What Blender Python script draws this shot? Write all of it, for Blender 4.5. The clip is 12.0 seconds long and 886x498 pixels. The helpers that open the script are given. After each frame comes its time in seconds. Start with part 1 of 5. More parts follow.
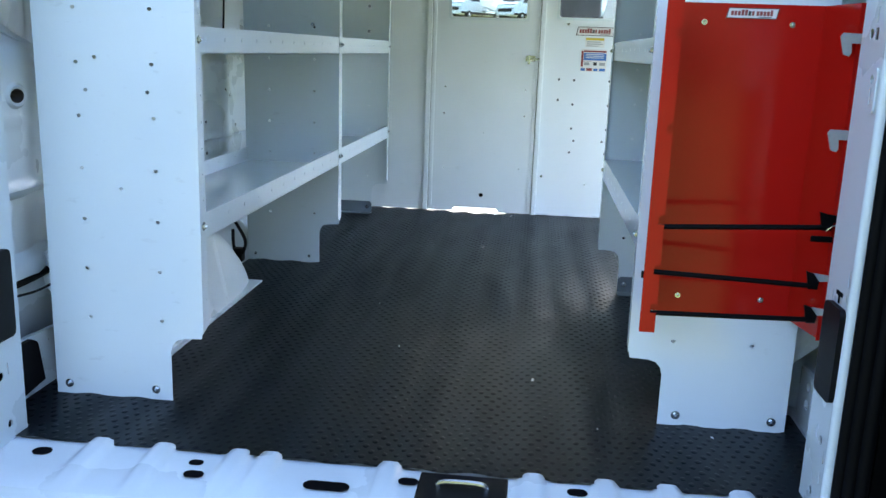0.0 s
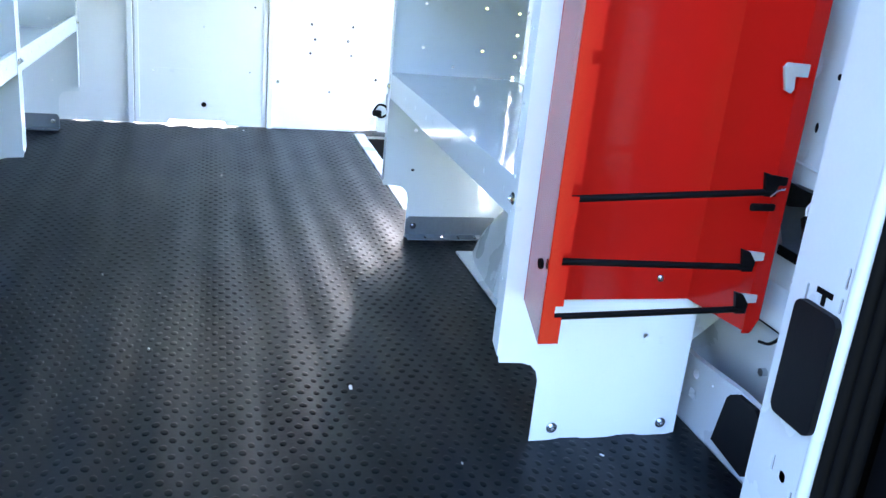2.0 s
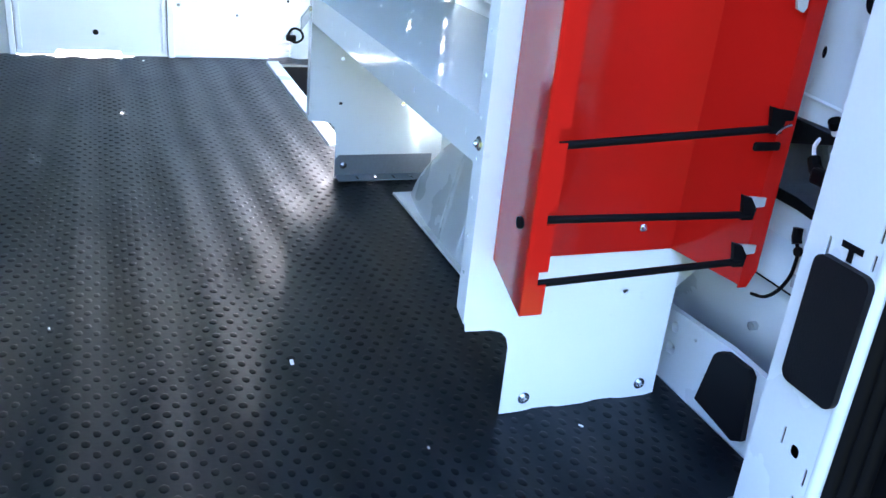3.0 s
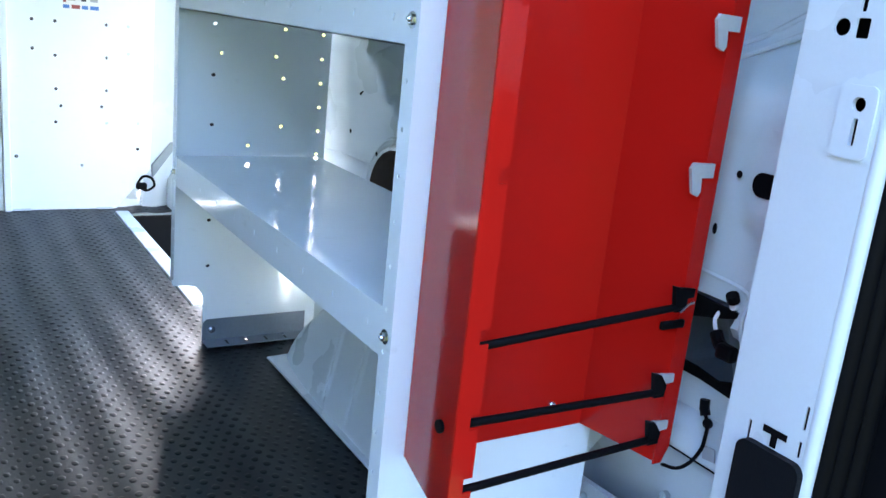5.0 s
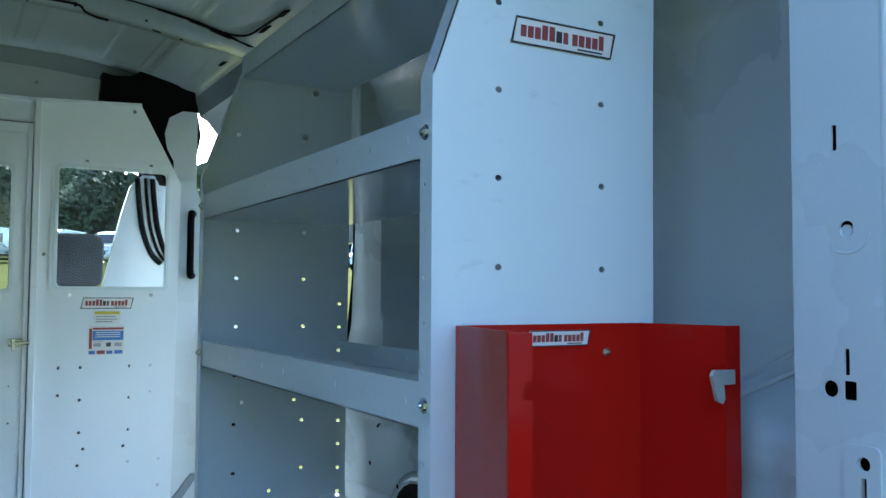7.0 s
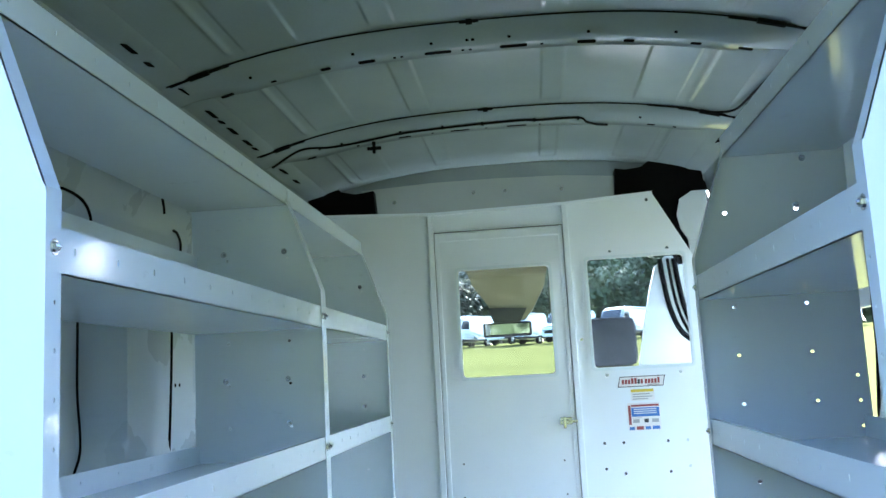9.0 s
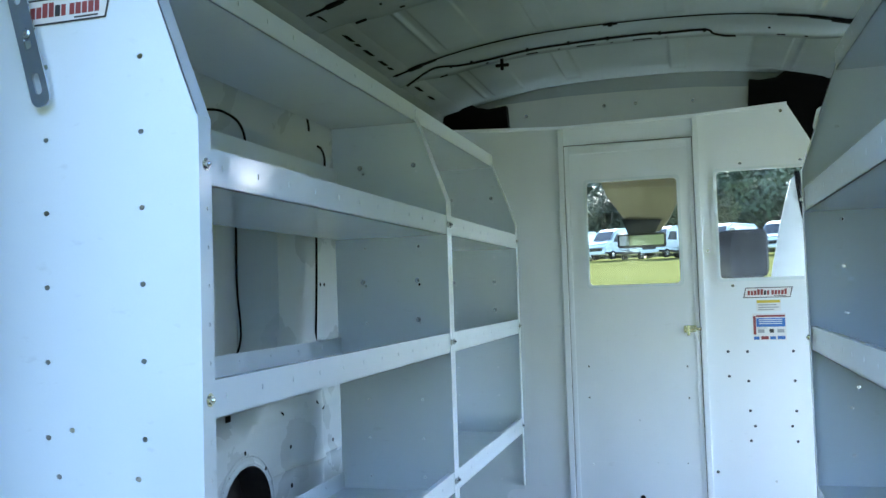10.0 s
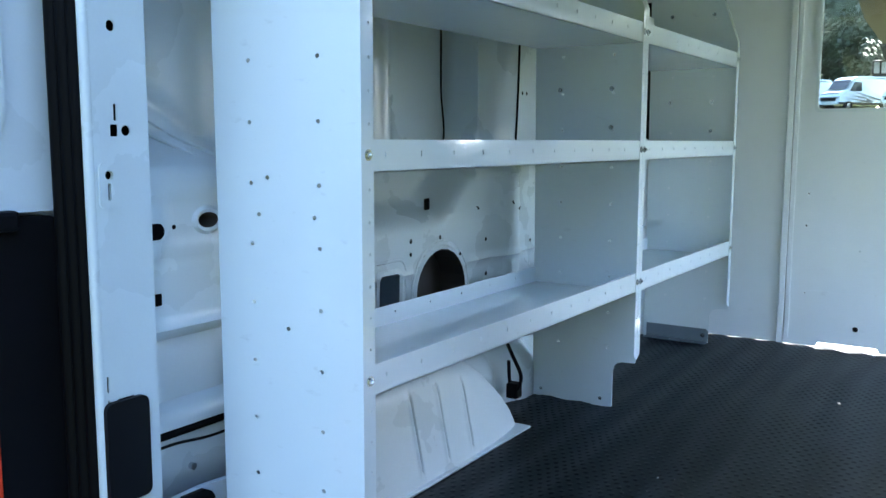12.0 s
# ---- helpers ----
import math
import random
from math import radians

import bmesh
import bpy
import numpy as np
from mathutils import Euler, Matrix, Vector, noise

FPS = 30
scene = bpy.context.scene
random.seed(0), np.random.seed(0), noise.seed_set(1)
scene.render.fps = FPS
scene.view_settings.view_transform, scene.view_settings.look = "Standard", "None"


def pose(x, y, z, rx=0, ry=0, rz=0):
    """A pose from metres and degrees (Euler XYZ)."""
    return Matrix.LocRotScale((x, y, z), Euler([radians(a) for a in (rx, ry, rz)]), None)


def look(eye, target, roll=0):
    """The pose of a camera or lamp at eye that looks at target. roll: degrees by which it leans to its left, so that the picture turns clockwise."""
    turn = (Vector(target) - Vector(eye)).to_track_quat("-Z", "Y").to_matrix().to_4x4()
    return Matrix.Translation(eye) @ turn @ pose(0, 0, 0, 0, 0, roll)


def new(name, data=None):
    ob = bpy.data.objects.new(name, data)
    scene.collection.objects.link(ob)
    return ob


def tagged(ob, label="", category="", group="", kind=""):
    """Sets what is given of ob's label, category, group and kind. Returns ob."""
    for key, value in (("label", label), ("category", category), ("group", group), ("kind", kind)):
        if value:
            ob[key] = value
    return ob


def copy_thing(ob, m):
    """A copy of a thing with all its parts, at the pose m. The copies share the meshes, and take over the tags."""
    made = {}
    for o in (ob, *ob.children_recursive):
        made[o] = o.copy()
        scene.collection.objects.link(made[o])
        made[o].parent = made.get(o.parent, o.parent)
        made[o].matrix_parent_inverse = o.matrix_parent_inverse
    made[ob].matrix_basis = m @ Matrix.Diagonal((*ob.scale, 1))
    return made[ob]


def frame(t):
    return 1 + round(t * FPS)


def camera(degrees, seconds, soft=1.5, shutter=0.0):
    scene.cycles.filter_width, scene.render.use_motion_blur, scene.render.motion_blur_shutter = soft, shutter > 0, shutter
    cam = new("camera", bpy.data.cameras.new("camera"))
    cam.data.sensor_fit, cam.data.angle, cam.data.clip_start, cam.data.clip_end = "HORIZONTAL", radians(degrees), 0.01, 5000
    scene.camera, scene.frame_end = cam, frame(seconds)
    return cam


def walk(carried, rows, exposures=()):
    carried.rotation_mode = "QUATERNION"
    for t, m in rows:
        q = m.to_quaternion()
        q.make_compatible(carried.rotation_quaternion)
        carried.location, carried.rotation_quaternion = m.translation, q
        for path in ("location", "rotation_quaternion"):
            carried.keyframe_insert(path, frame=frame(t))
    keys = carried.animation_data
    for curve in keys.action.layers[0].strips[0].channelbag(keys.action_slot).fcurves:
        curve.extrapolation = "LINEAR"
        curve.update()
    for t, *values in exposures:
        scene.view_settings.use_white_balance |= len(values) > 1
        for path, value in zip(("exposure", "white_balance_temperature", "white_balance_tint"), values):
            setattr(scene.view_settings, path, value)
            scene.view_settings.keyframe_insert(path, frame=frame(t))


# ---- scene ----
cam = camera(54.2, 12.0)
PATH = [
    (0, (0.129, 0.63, 0.814), (-0.072, 2.568, 0.364), 2.0),
    (0.5, (0.11, 0.872, 0.805), (0.051, 2.812, 0.322), 1.5),
    (1, (0.093, 1.02, 0.799), (0.153, 2.936, 0.226), 3.1),
    (1.5, (0.011, 1.136, 0.792), (0.257, 3.024, 0.18), 5.7),
    (2, (-0.099, 1.28, 0.793), (0.414, 3.1, 0.143), 5.7),
    (2.5, (-0.117, 1.381, 0.771), (0.54, 3.114, 0.019), 6.5),
    (2.7, (-0.098, 1.433, 0.763), (0.564, 3.144, -0.036), 6.1),
    (4.3, (-0.129, 1.613, 0.791), (0.842, 3.21, 0.079), 7.8),
    (4.5, (-0.129, 1.619, 0.801), (0.861, 3.223, 0.134), 7.2),
    (5, (-0.138, 1.617, 0.831), (0.888, 3.256, 0.318), 5.9),
    (5.5, (-0.144, 1.611, 0.867), (0.89, 3.289, 0.526), 4.4),
    (6, (-0.153, 1.609, 0.89), (0.877, 3.313, 0.698), 4.0),
    (6.5, (-0.164, 1.601, 0.923), (0.873, 3.311, 0.874), 2.6),
    (6.7, (-0.163, 1.597, 0.939), (0.878, 3.305, 0.951), 1.6),
    (8.3, (-0.085, 1.576, 1.017), (0.225, 3.52, 1.367), -3.5),
    (8.5, (-0.078, 1.563, 1.012), (0.067, 3.532, 1.337), -3.8),
    (9, (-0.039, 1.482, 0.988), (-0.229, 3.452, 1.276), -3.1),
    (9.5, (0.022, 1.376, 0.976), (-0.361, 3.333, 1.135), -2.4),
    (10, (0.087, 1.318, 0.963), (-0.46, 3.239, 1.063), -1.8),
    (10.5, (0.205, 1.321, 0.93), (-0.598, 3.152, 0.97), -0.4),
    (11, (0.307, 1.305, 0.909), (-0.691, 3.038, 0.881), -1.4),
    (11.5, (0.336, 1.274, 0.872), (-0.706, 2.976, 0.738), -0.6),
    (12, (0.341, 1.254, 0.84), (-0.745, 2.915, 0.593), 0.1),
]
EXPOSURES = [  # seconds, stops, kelvin, tint
    (0, 3.56, 6480, 13),
    (0.5, 4.06, 6470, 19),
    (1.0, 4.24, 6480, 20),
    (1.5, 4.53, 6320, 19),
    (2.5, 4.66, 6150, 18),
    (4.5, 4.45, 6220, 18),
    (5.5, 4.05, 6260, 14),
    (6.0, 3.55, 6100, 9),
    (6.7, 2.97, 5680, 7),
    (8.5, 3.72, 5560, 15),
    (9, 3.98, 5640, 15),
    (9.5, 3.80, 5730, 14),
    (11, 3.54, 6020, 12),
    (12, 3.57, 6040, 11),
]
walk(cam, [(t, look(eye, target, roll)) for t, eye, target, roll in PATH], EXPOSURES)

# ---- world, sun ----
SUN = Vector((0.165, 1.0, 0.79)).normalized()
world = bpy.data.worlds.new("sky")
scene.world = world
world.use_nodes = True
wn = world.node_tree
sky = wn.nodes.new("ShaderNodeTexSky")
sky.sky_type = "NISHITA"
sky.sun_disc = False
sky.air_density, sky.dust_density = 0.9, 1.8
sky.sun_elevation = math.asin(SUN.z)
sky.sun_rotation = math.atan2(SUN.x, SUN.y)
wn.links.new(sky.outputs[0], wn.nodes["Background"].inputs[0])
wn.nodes["Background"].inputs[1].default_value = 0.15
sun = new("sun", bpy.data.lights.new("sun", "SUN"))
sun.data.energy, sun.data.angle, sun.data.color = 4.4, radians(0.5), (1.0, 0.965, 0.90)
sun.matrix_world = look((0, 0, 0), -SUN)


# ---- materials ----
def material(name, color, rough=0.5, metal=0.0, grain=60.0, amount=0.06, stain=3.0, stain_amount=0.08,
             bump=0.05, coat=0.0, rough_var=0.08, per_object=0.0, spec=0.5, scuff=0.0, streak=0.0):
    m = bpy.data.materials.new(name)
    m.use_nodes = True
    nt = m.node_tree
    nodes, links = nt.nodes, nt.links
    bsdf = nodes["Principled BSDF"]
    tc = nodes.new("ShaderNodeTexCoord")
    fine = nodes.new("ShaderNodeTexNoise")
    fine.inputs["Scale"].default_value, fine.inputs["Detail"].default_value = grain, 4
    wide = nodes.new("ShaderNodeTexNoise")
    wide.inputs["Scale"].default_value, wide.inputs["Detail"].default_value = stain, 5
    for n in (fine, wide):
        links.new(tc.outputs["Object"], n.inputs["Vector"])
    val = nodes.new("ShaderNodeMath")
    val.operation = "MULTIPLY_ADD"
    links.new(fine.outputs[0], val.inputs[0])
    val.inputs[1].default_value, val.inputs[2].default_value = 2 * amount, 1 - amount
    val2 = nodes.new("ShaderNodeMath")
    val2.operation = "MULTIPLY_ADD"
    links.new(wide.outputs[0], val2.inputs[0])
    val2.inputs[1].default_value, val2.inputs[2].default_value = 2 * stain_amount, 1 - stain_amount
    prod = nodes.new("ShaderNodeMath")
    prod.operation = "MULTIPLY"
    links.new(val.outputs[0], prod.inputs[0])
    links.new(val2.outputs[0], prod.inputs[1])
    last = prod
    if per_object:
        info = nodes.new("ShaderNodeObjectInfo")
        v3 = nodes.new("ShaderNodeMath")
        v3.operation = "MULTIPLY_ADD"
        links.new(info.outputs["Random"], v3.inputs[0])
        v3.inputs[1].default_value, v3.inputs[2].default_value = 2 * per_object, 1 - per_object
        p2 = nodes.new("ShaderNodeMath")
        p2.operation = "MULTIPLY"
        links.new(prod.outputs[0], p2.inputs[0])
        links.new(v3.outputs[0], p2.inputs[1])
        last = p2
    if scuff:                                       # sparse rubbed marks
        way = nodes.new("ShaderNodeMapping")
        way.inputs["Scale"].default_value = (13.0, 13.0, 34.0)
        links.new(tc.outputs["Object"], way.inputs["Vector"])
        rub = nodes.new("ShaderNodeTexNoise")
        rub.inputs["Scale"].default_value, rub.inputs["Detail"].default_value = 1.6, 9
        links.new(way.outputs[0], rub.inputs["Vector"])
        edge = nodes.new("ShaderNodeMapRange")
        edge.inputs["From Min"].default_value, edge.inputs["From Max"].default_value = 0.66, 0.76
        edge.inputs["To Min"].default_value, edge.inputs["To Max"].default_value = 1.0, 1.0 - scuff
        links.new(rub.outputs[0], edge.inputs["Value"])
        p3 = nodes.new("ShaderNodeMath")
        p3.operation = "MULTIPLY"
        links.new(last.outputs[0], p3.inputs[0])
        links.new(edge.outputs[0], p3.inputs[1])
        last = p3
    if streak:                                      # lengthwise polished and dull tracks
        way = nodes.new("ShaderNodeMapping")
        way.inputs["Scale"].default_value = (6.5, 0.8, 1.0)
        links.new(tc.outputs["Object"], way.inputs["Vector"])
        track = nodes.new("ShaderNodeTexNoise")
        track.inputs["Scale"].default_value, track.inputs["Detail"].default_value = 1.0, 2
        links.new(way.outputs[0], track.inputs["Vector"])
        gloss = nodes.new("ShaderNodeMapRange")
        gloss.inputs["From Min"].default_value, gloss.inputs["From Max"].default_value = 0.38, 0.62
        gloss.inputs["To Min"].default_value, gloss.inputs["To Max"].default_value = spec * (1 - streak), spec * (1 + streak)
        patch = nodes.new("ShaderNodeTexNoise")
        patch.inputs["Scale"].default_value, patch.inputs["Detail"].default_value = 4.5, 3
        links.new(tc.outputs["Object"], patch.inputs["Vector"])
        both = nodes.new("ShaderNodeMix")
        both.inputs["Factor"].default_value = 0.6
        links.new(track.outputs[0], both.inputs["A"])
        links.new(patch.outputs[0], both.inputs["B"])
        links.new(both.outputs["Result"], gloss.inputs["Value"])
        links.new(gloss.outputs[0], bsdf.inputs["Specular IOR Level"])
    scale = nodes.new("ShaderNodeVectorMath")
    scale.operation = "SCALE"
    scale.inputs[0].default_value = color
    links.new(last.outputs[0], scale.inputs["Scale"])
    links.new(scale.outputs[0], bsdf.inputs["Base Color"])
    rv = nodes.new("ShaderNodeMath")
    rv.operation = "MULTIPLY_ADD"
    rv.use_clamp = True
    links.new(wide.outputs[0], rv.inputs[0])
    rv.inputs[1].default_value, rv.inputs[2].default_value = 2 * rough_var, rough - rough_var
    links.new(rv.outputs[0], bsdf.inputs["Roughness"])
    bsdf.inputs["Metallic"].default_value = metal
    bsdf.inputs["Coat Weight"].default_value = coat
    bsdf.inputs["Coat Roughness"].default_value = 0.20
    bsdf.inputs["Specular IOR Level"].default_value = spec
    if bump:
        b = nodes.new("ShaderNodeBump")
        b.inputs["Strength"].default_value, b.inputs["Distance"].default_value = bump, 0.002
        links.new(fine.outputs[0], b.inputs["Height"])
        links.new(b.outputs[0], bsdf.inputs["Normal"])
    return m


def glass(name, tint=(0.96, 0.98, 0.97), gloss=1.0):
    m = bpy.data.materials.new(name)
    m.use_nodes = True
    nt = m.node_tree
    nt.nodes.clear()
    out = nt.nodes.new("ShaderNodeOutputMaterial")
    clear = nt.nodes.new("ShaderNodeBsdfTransparent")
    clear.inputs[0].default_value = (*tint, 1)
    shine = nt.nodes.new("ShaderNodeBsdfGlossy")
    shine.inputs["Roughness"].default_value = 0.03
    fres = nt.nodes.new("ShaderNodeFresnel")
    fres.inputs[0].default_value = 1.45
    mix = nt.nodes.new("ShaderNodeMixShader")
    nt.links.new(fres.outputs[0], mix.inputs[0])
    nt.links.new(clear.outputs[0], mix.inputs[1])
    nt.links.new(shine.outputs[0], mix.inputs[2])
    nt.links.new(mix.outputs[0], out.inputs[0])
    return m


SHELF = material("shelf_powder_coat", (0.735, 0.82, 0.865), 0.10, grain=350, amount=0.02, stain=2.5, stain_amount=0.05, bump=0.02, rough_var=0.03, scuff=0.10, spec=0.75)
BODY = material("white_body_paint", (0.57, 0.640, 0.675), 0.28, grain=200, amount=0.03, stain=4, stain_amount=0.08, bump=0.06, coat=0.4, rough_var=0.05)
WALLPAN = material("partition_paint", (0.78, 0.84, 0.88), 0.36, grain=300, amount=0.02, stain=3, stain_amount=0.05, bump=0.05, rough_var=0.06, scuff=0.06)
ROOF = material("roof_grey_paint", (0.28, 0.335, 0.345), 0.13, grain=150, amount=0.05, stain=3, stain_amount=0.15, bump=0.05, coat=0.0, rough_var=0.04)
RED = material("red_powder_coat", (0.41, 0.0095, 0.0060), 0.10, grain=300, amount=0.03, stain=4, stain_amount=0.08, bump=0.03, rough_var=0.03, spec=0.22)
RUBBER = material("black_rubber_mat", (0.0022, 0.0030, 0.0046), 0.40, grain=120, amount=0.2, stain=5, stain_amount=0.35, bump=0.1, rough_var=0.06, spec=0.15, streak=0.6)
MATBASE = material("dusty_rubber_mat", (0.0020, 0.0038, 0.0056), 0.42, grain=120, amount=0.2, stain=4, stain_amount=0.6, bump=0.08, rough_var=0.04, spec=0.25, streak=0.4)
stretch = MATBASE.node_tree.nodes.new("ShaderNodeMapping")
stretch.inputs["Scale"].default_value = (3.2, 0.35, 1.0)
for link in list(MATBASE.node_tree.links):
    if link.to_node.bl_idname == "ShaderNodeTexNoise" and link.to_node.inputs["Scale"].default_value < 10:
        MATBASE.node_tree.links.new(link.from_socket, stretch.inputs["Vector"])
        MATBASE.node_tree.links.new(stretch.outputs[0], link.to_socket)
for rubber in (RUBBER, MATBASE):
    rubber.node_tree.nodes["Principled BSDF"].inputs["Specular Tint"].default_value = (0.62, 0.84, 1.0, 1.0)
SEAL = material("black_seal_rubber", (0.003, 0.0033, 0.004), 0.5, grain=200, amount=0.2, stain=8, bump=0.1, spec=0.06)
HOOK = material("grey_hook_steel", (0.42, 0.45, 0.45), 0.4, 0.2, grain=150, amount=0.1, stain=12)
# the shade inside deep wall openings is put into this base colour
CAVITY_SHADE = material("painted_cavity_shade", (0.035, 0.03, 0.03), 0.8, bump=0)
PLASTIC = material("dark_plastic", (0.004, 0.0045, 0.0062), 0.5, spec=0.14, grain=500, amount=0.2, stain=6, bump=0.25)
TRIM = material("grey_trim_plastic", (0.003, 0.0032, 0.0042), 0.6, spec=0.06, grain=400, amount=0.2, stain=6, bump=0.25)
GALV = material("zinc_plated_steel", (0.58, 0.61, 0.64), 0.2, 0.95, grain=150, amount=0.12, stain=12, stain_amount=0.15, bump=0.05, rough_var=0.04)
BLUEGREY = material("bracket_grey_steel", (0.20, 0.24, 0.28), 0.4, 0.5, grain=150, amount=0.12, stain=9, stain_amount=0.15)
# near-black that paints the shade inside holes, on solid plates and backings
HOLE_SHADE = material("painted_hole_shade", (0.004, 0.004, 0.005), 0.9, bump=0, spec=0.03)
FABRIC = material("grey_seat_cloth", (0.045, 0.052, 0.064), 0.85, grain=300, amount=0.2, stain=8, bump=0.4)
LABELW = material("label_white", (0.75, 0.75, 0.75), 0.5, bump=0)
INK_RED = material("ink_red", (0.27, 0.05, 0.05), 0.5, bump=0)
INK_DARK = material("ink_dark", (0.03, 0.03, 0.035), 0.5, bump=0)
INK_BLUE = material("ink_blue", (0.05, 0.17, 0.5), 0.5, bump=0)
INK_YELLOW = material("ink_yellow", (0.65, 0.5, 0.05), 0.5, bump=0)
INK_GREY = material("ink_grey", (0.35, 0.36, 0.38), 0.5, bump=0)
GRASS = material("mown_grass", (0.066, 0.071, 0.026), 0.95, grain=9, amount=0.25, stain=0.12, stain_amount=0.25, bump=0.6, spec=0.0)
LEAF = material("tree_leaves", (0.03, 0.046, 0.016), 0.7, grain=2, amount=0.3, stain=0.4, stain_amount=0.3, bump=0, per_object=0.3)
BARK = material("tree_bark", (0.09, 0.07, 0.05), 0.9, grain=12, amount=0.3, bump=0.5)
CREAM = material("cream_headliner", (0.42, 0.46, 0.43), 0.6, grain=200, amount=0.06, bump=0.2)
OLIVE = material("sensor_cover_plastic", (0.09, 0.08, 0.03), 0.6, grain=200, amount=0.1, bump=0.1)
MIRROR = material("mirror_glass", (0.45, 0.48, 0.46), 0.03, 1.0, bump=0, amount=0, stain_amount=0, rough_var=0)
PANE = glass("clear_polycarbonate", (0.95, 0.97, 0.96))
PANE2 = glass("van_glass", (0.72, 0.77, 0.72))
DARKGLASS = material("dark_van_glass", (0.02, 0.025, 0.03), 0.08, bump=0)
TAIL = material("red_reflector", (0.6, 0.05, 0.02), 0.2, bump=0)


from mathutils import geometry

# ---- mesh helpers ----
def place_of(ob):
    return (place_of(ob.parent) @ ob.matrix_parent_inverse if ob.parent else Matrix()) @ ob.matrix_basis


def part(name, bm, mat, parent=None, label="", smooth=False):
    """Links a bmesh, built in world places, as one mesh object under a thing or a part."""
    bmesh.ops.recalc_face_normals(bm, faces=bm.faces[:])
    me = bpy.data.meshes.new(name)
    bm.to_mesh(me)
    bm.free()
    for m in (mat if isinstance(mat, (list, tuple)) else [mat]):
        me.materials.append(m)
    if smooth:
        me.polygons.foreach_set("use_smooth", [True] * len(me.polygons))
        me.set_sharp_from_angle(angle=radians(38))
    ob = new(name, me)
    if parent is not None:
        ob.parent = parent
        ob.matrix_parent_inverse = place_of(parent).inverted()
    if label:
        ob["label"] = label
    return ob


def thing(name, label, category, group="", at=(0, 0, 0), kind=""):
    e = new(name)
    e.location = at
    e.empty_display_size = 0.05
    return tagged(e, label, category, group, kind)


def box(bm, a, b, bevel=0.0, seg=2):
    x0, y0, z0 = (min(p, q) for p, q in zip(a, b))
    x1, y1, z1 = (max(p, q) for p, q in zip(a, b))
    vs = [bm.verts.new(p) for p in ((x0, y0, z0), (x1, y0, z0), (x1, y1, z0), (x0, y1, z0),
                                    (x0, y0, z1), (x1, y0, z1), (x1, y1, z1), (x0, y1, z1))]
    fs = [bm.faces.new([vs[i] for i in q]) for q in
          ((3, 2, 1, 0), (4, 5, 6, 7), (0, 1, 5, 4), (1, 2, 6, 5), (2, 3, 7, 6), (3, 0, 4, 7))]
    if bevel:
        es = list({e for f in fs for e in f.edges})
        bmesh.ops.bevel(bm, geom=es, offset=bevel, segments=seg, affect="EDGES", profile=0.5)
    return bm


def boxes(*pairs, bevel=0.0):
    bm = bmesh.new()
    for a, b in pairs:
        box(bm, a, b, bevel)
    return bm


def circle(cx, cy, r, n=12, sx=1.0, sy=1.0):
    return [(cx + r * sx * math.cos(2 * math.pi * i / n), cy + r * sy * math.sin(2 * math.pi * i / n)) for i in range(n)]


def rounded(x0, y0, x1, y1, r, n=5):
    pts = []
    for cx, cy, a0 in ((x1 - r, y1 - r, 0), (x0 + r, y1 - r, 90), (x0 + r, y0 + r, 180), (x1 - r, y0 + r, 270)):
        for i in range(n + 1):
            a = radians(a0 + 90 * i / n)
            pts.append((cx + r * math.cos(a), cy + r * math.sin(a)))
    return pts


def sheet(outer, holes, thick, plane, at, bm=None):
    """A flat plate with real holes. plane: 'xz' (u=x, v=z, thickness along y), 'yz' or 'xy'; at: where its first face lies."""
    bm = bm or bmesh.new()
    loops = [outer] + list(holes)
    tris = geometry.tessellate_polygon([[Vector((u, v, 0)) for u, v in lp] for lp in loops])
    put = {"xz": lambda u, v, w: (u, at + w, v), "yz": lambda u, v, w: (at + w, u, v), "xy": lambda u, v, w: (u, v, at + w)}[plane]
    flat = [p for lp in loops for p in lp]
    lo = [bm.verts.new(put(u, v, 0)) for u, v in flat]
    hi = [bm.verts.new(put(u, v, thick)) for u, v in flat]
    for t in tris:
        bm.faces.new([lo[i] for i in t])
        bm.faces.new([hi[i] for i in reversed(t)])
    k = 0
    for lp in loops:
        n = len(lp)
        for i in range(n):
            j = (i + 1) % n
            bm.faces.new((lo[k + i], lo[k + j], hi[k + j], hi[k + i]))
        k += n
    return bm


def disc(bm, c, axis, r, h, n=16, r2=None):
    """A short cylinder from c along axis."""
    q = Vector(axis).to_track_quat("Z", "Y").to_matrix().to_4x4()
    m = Matrix.Translation(c) @ q @ Matrix.Translation((0, 0, h / 2))
    bmesh.ops.create_cone(bm, cap_ends=True, segments=n, radius1=r, radius2=r if r2 is None else r2, depth=h, matrix=m)
    return bm


def tube(points, r, n=6, bm=None):
    """A round cable through the points."""
    bm = bm or bmesh.new()
    pts = [Vector(p) for p in points]
    rings = []
    for i, p in enumerate(pts):
        d = (pts[min(i + 1, len(pts) - 1)] - pts[max(i - 1, 0)]).normalized()
        u = d.orthogonal().normalized()
        if rings:
            u = (last - last.project(d)).normalized()
        last = u
        v = d.cross(u)
        rings.append([bm.verts.new(p + r * (math.cos(2 * math.pi * k / n) * u + math.sin(2 * math.pi * k / n) * v)) for k in range(n)])
    for a, b in zip(rings, rings[1:]):
        for k in range(n):
            bm.faces.new((a[k], a[(k + 1) % n], b[(k + 1) % n], b[k]))
    bm.faces.new(rings[0][::-1])
    bm.faces.new(rings[-1])
    return bm


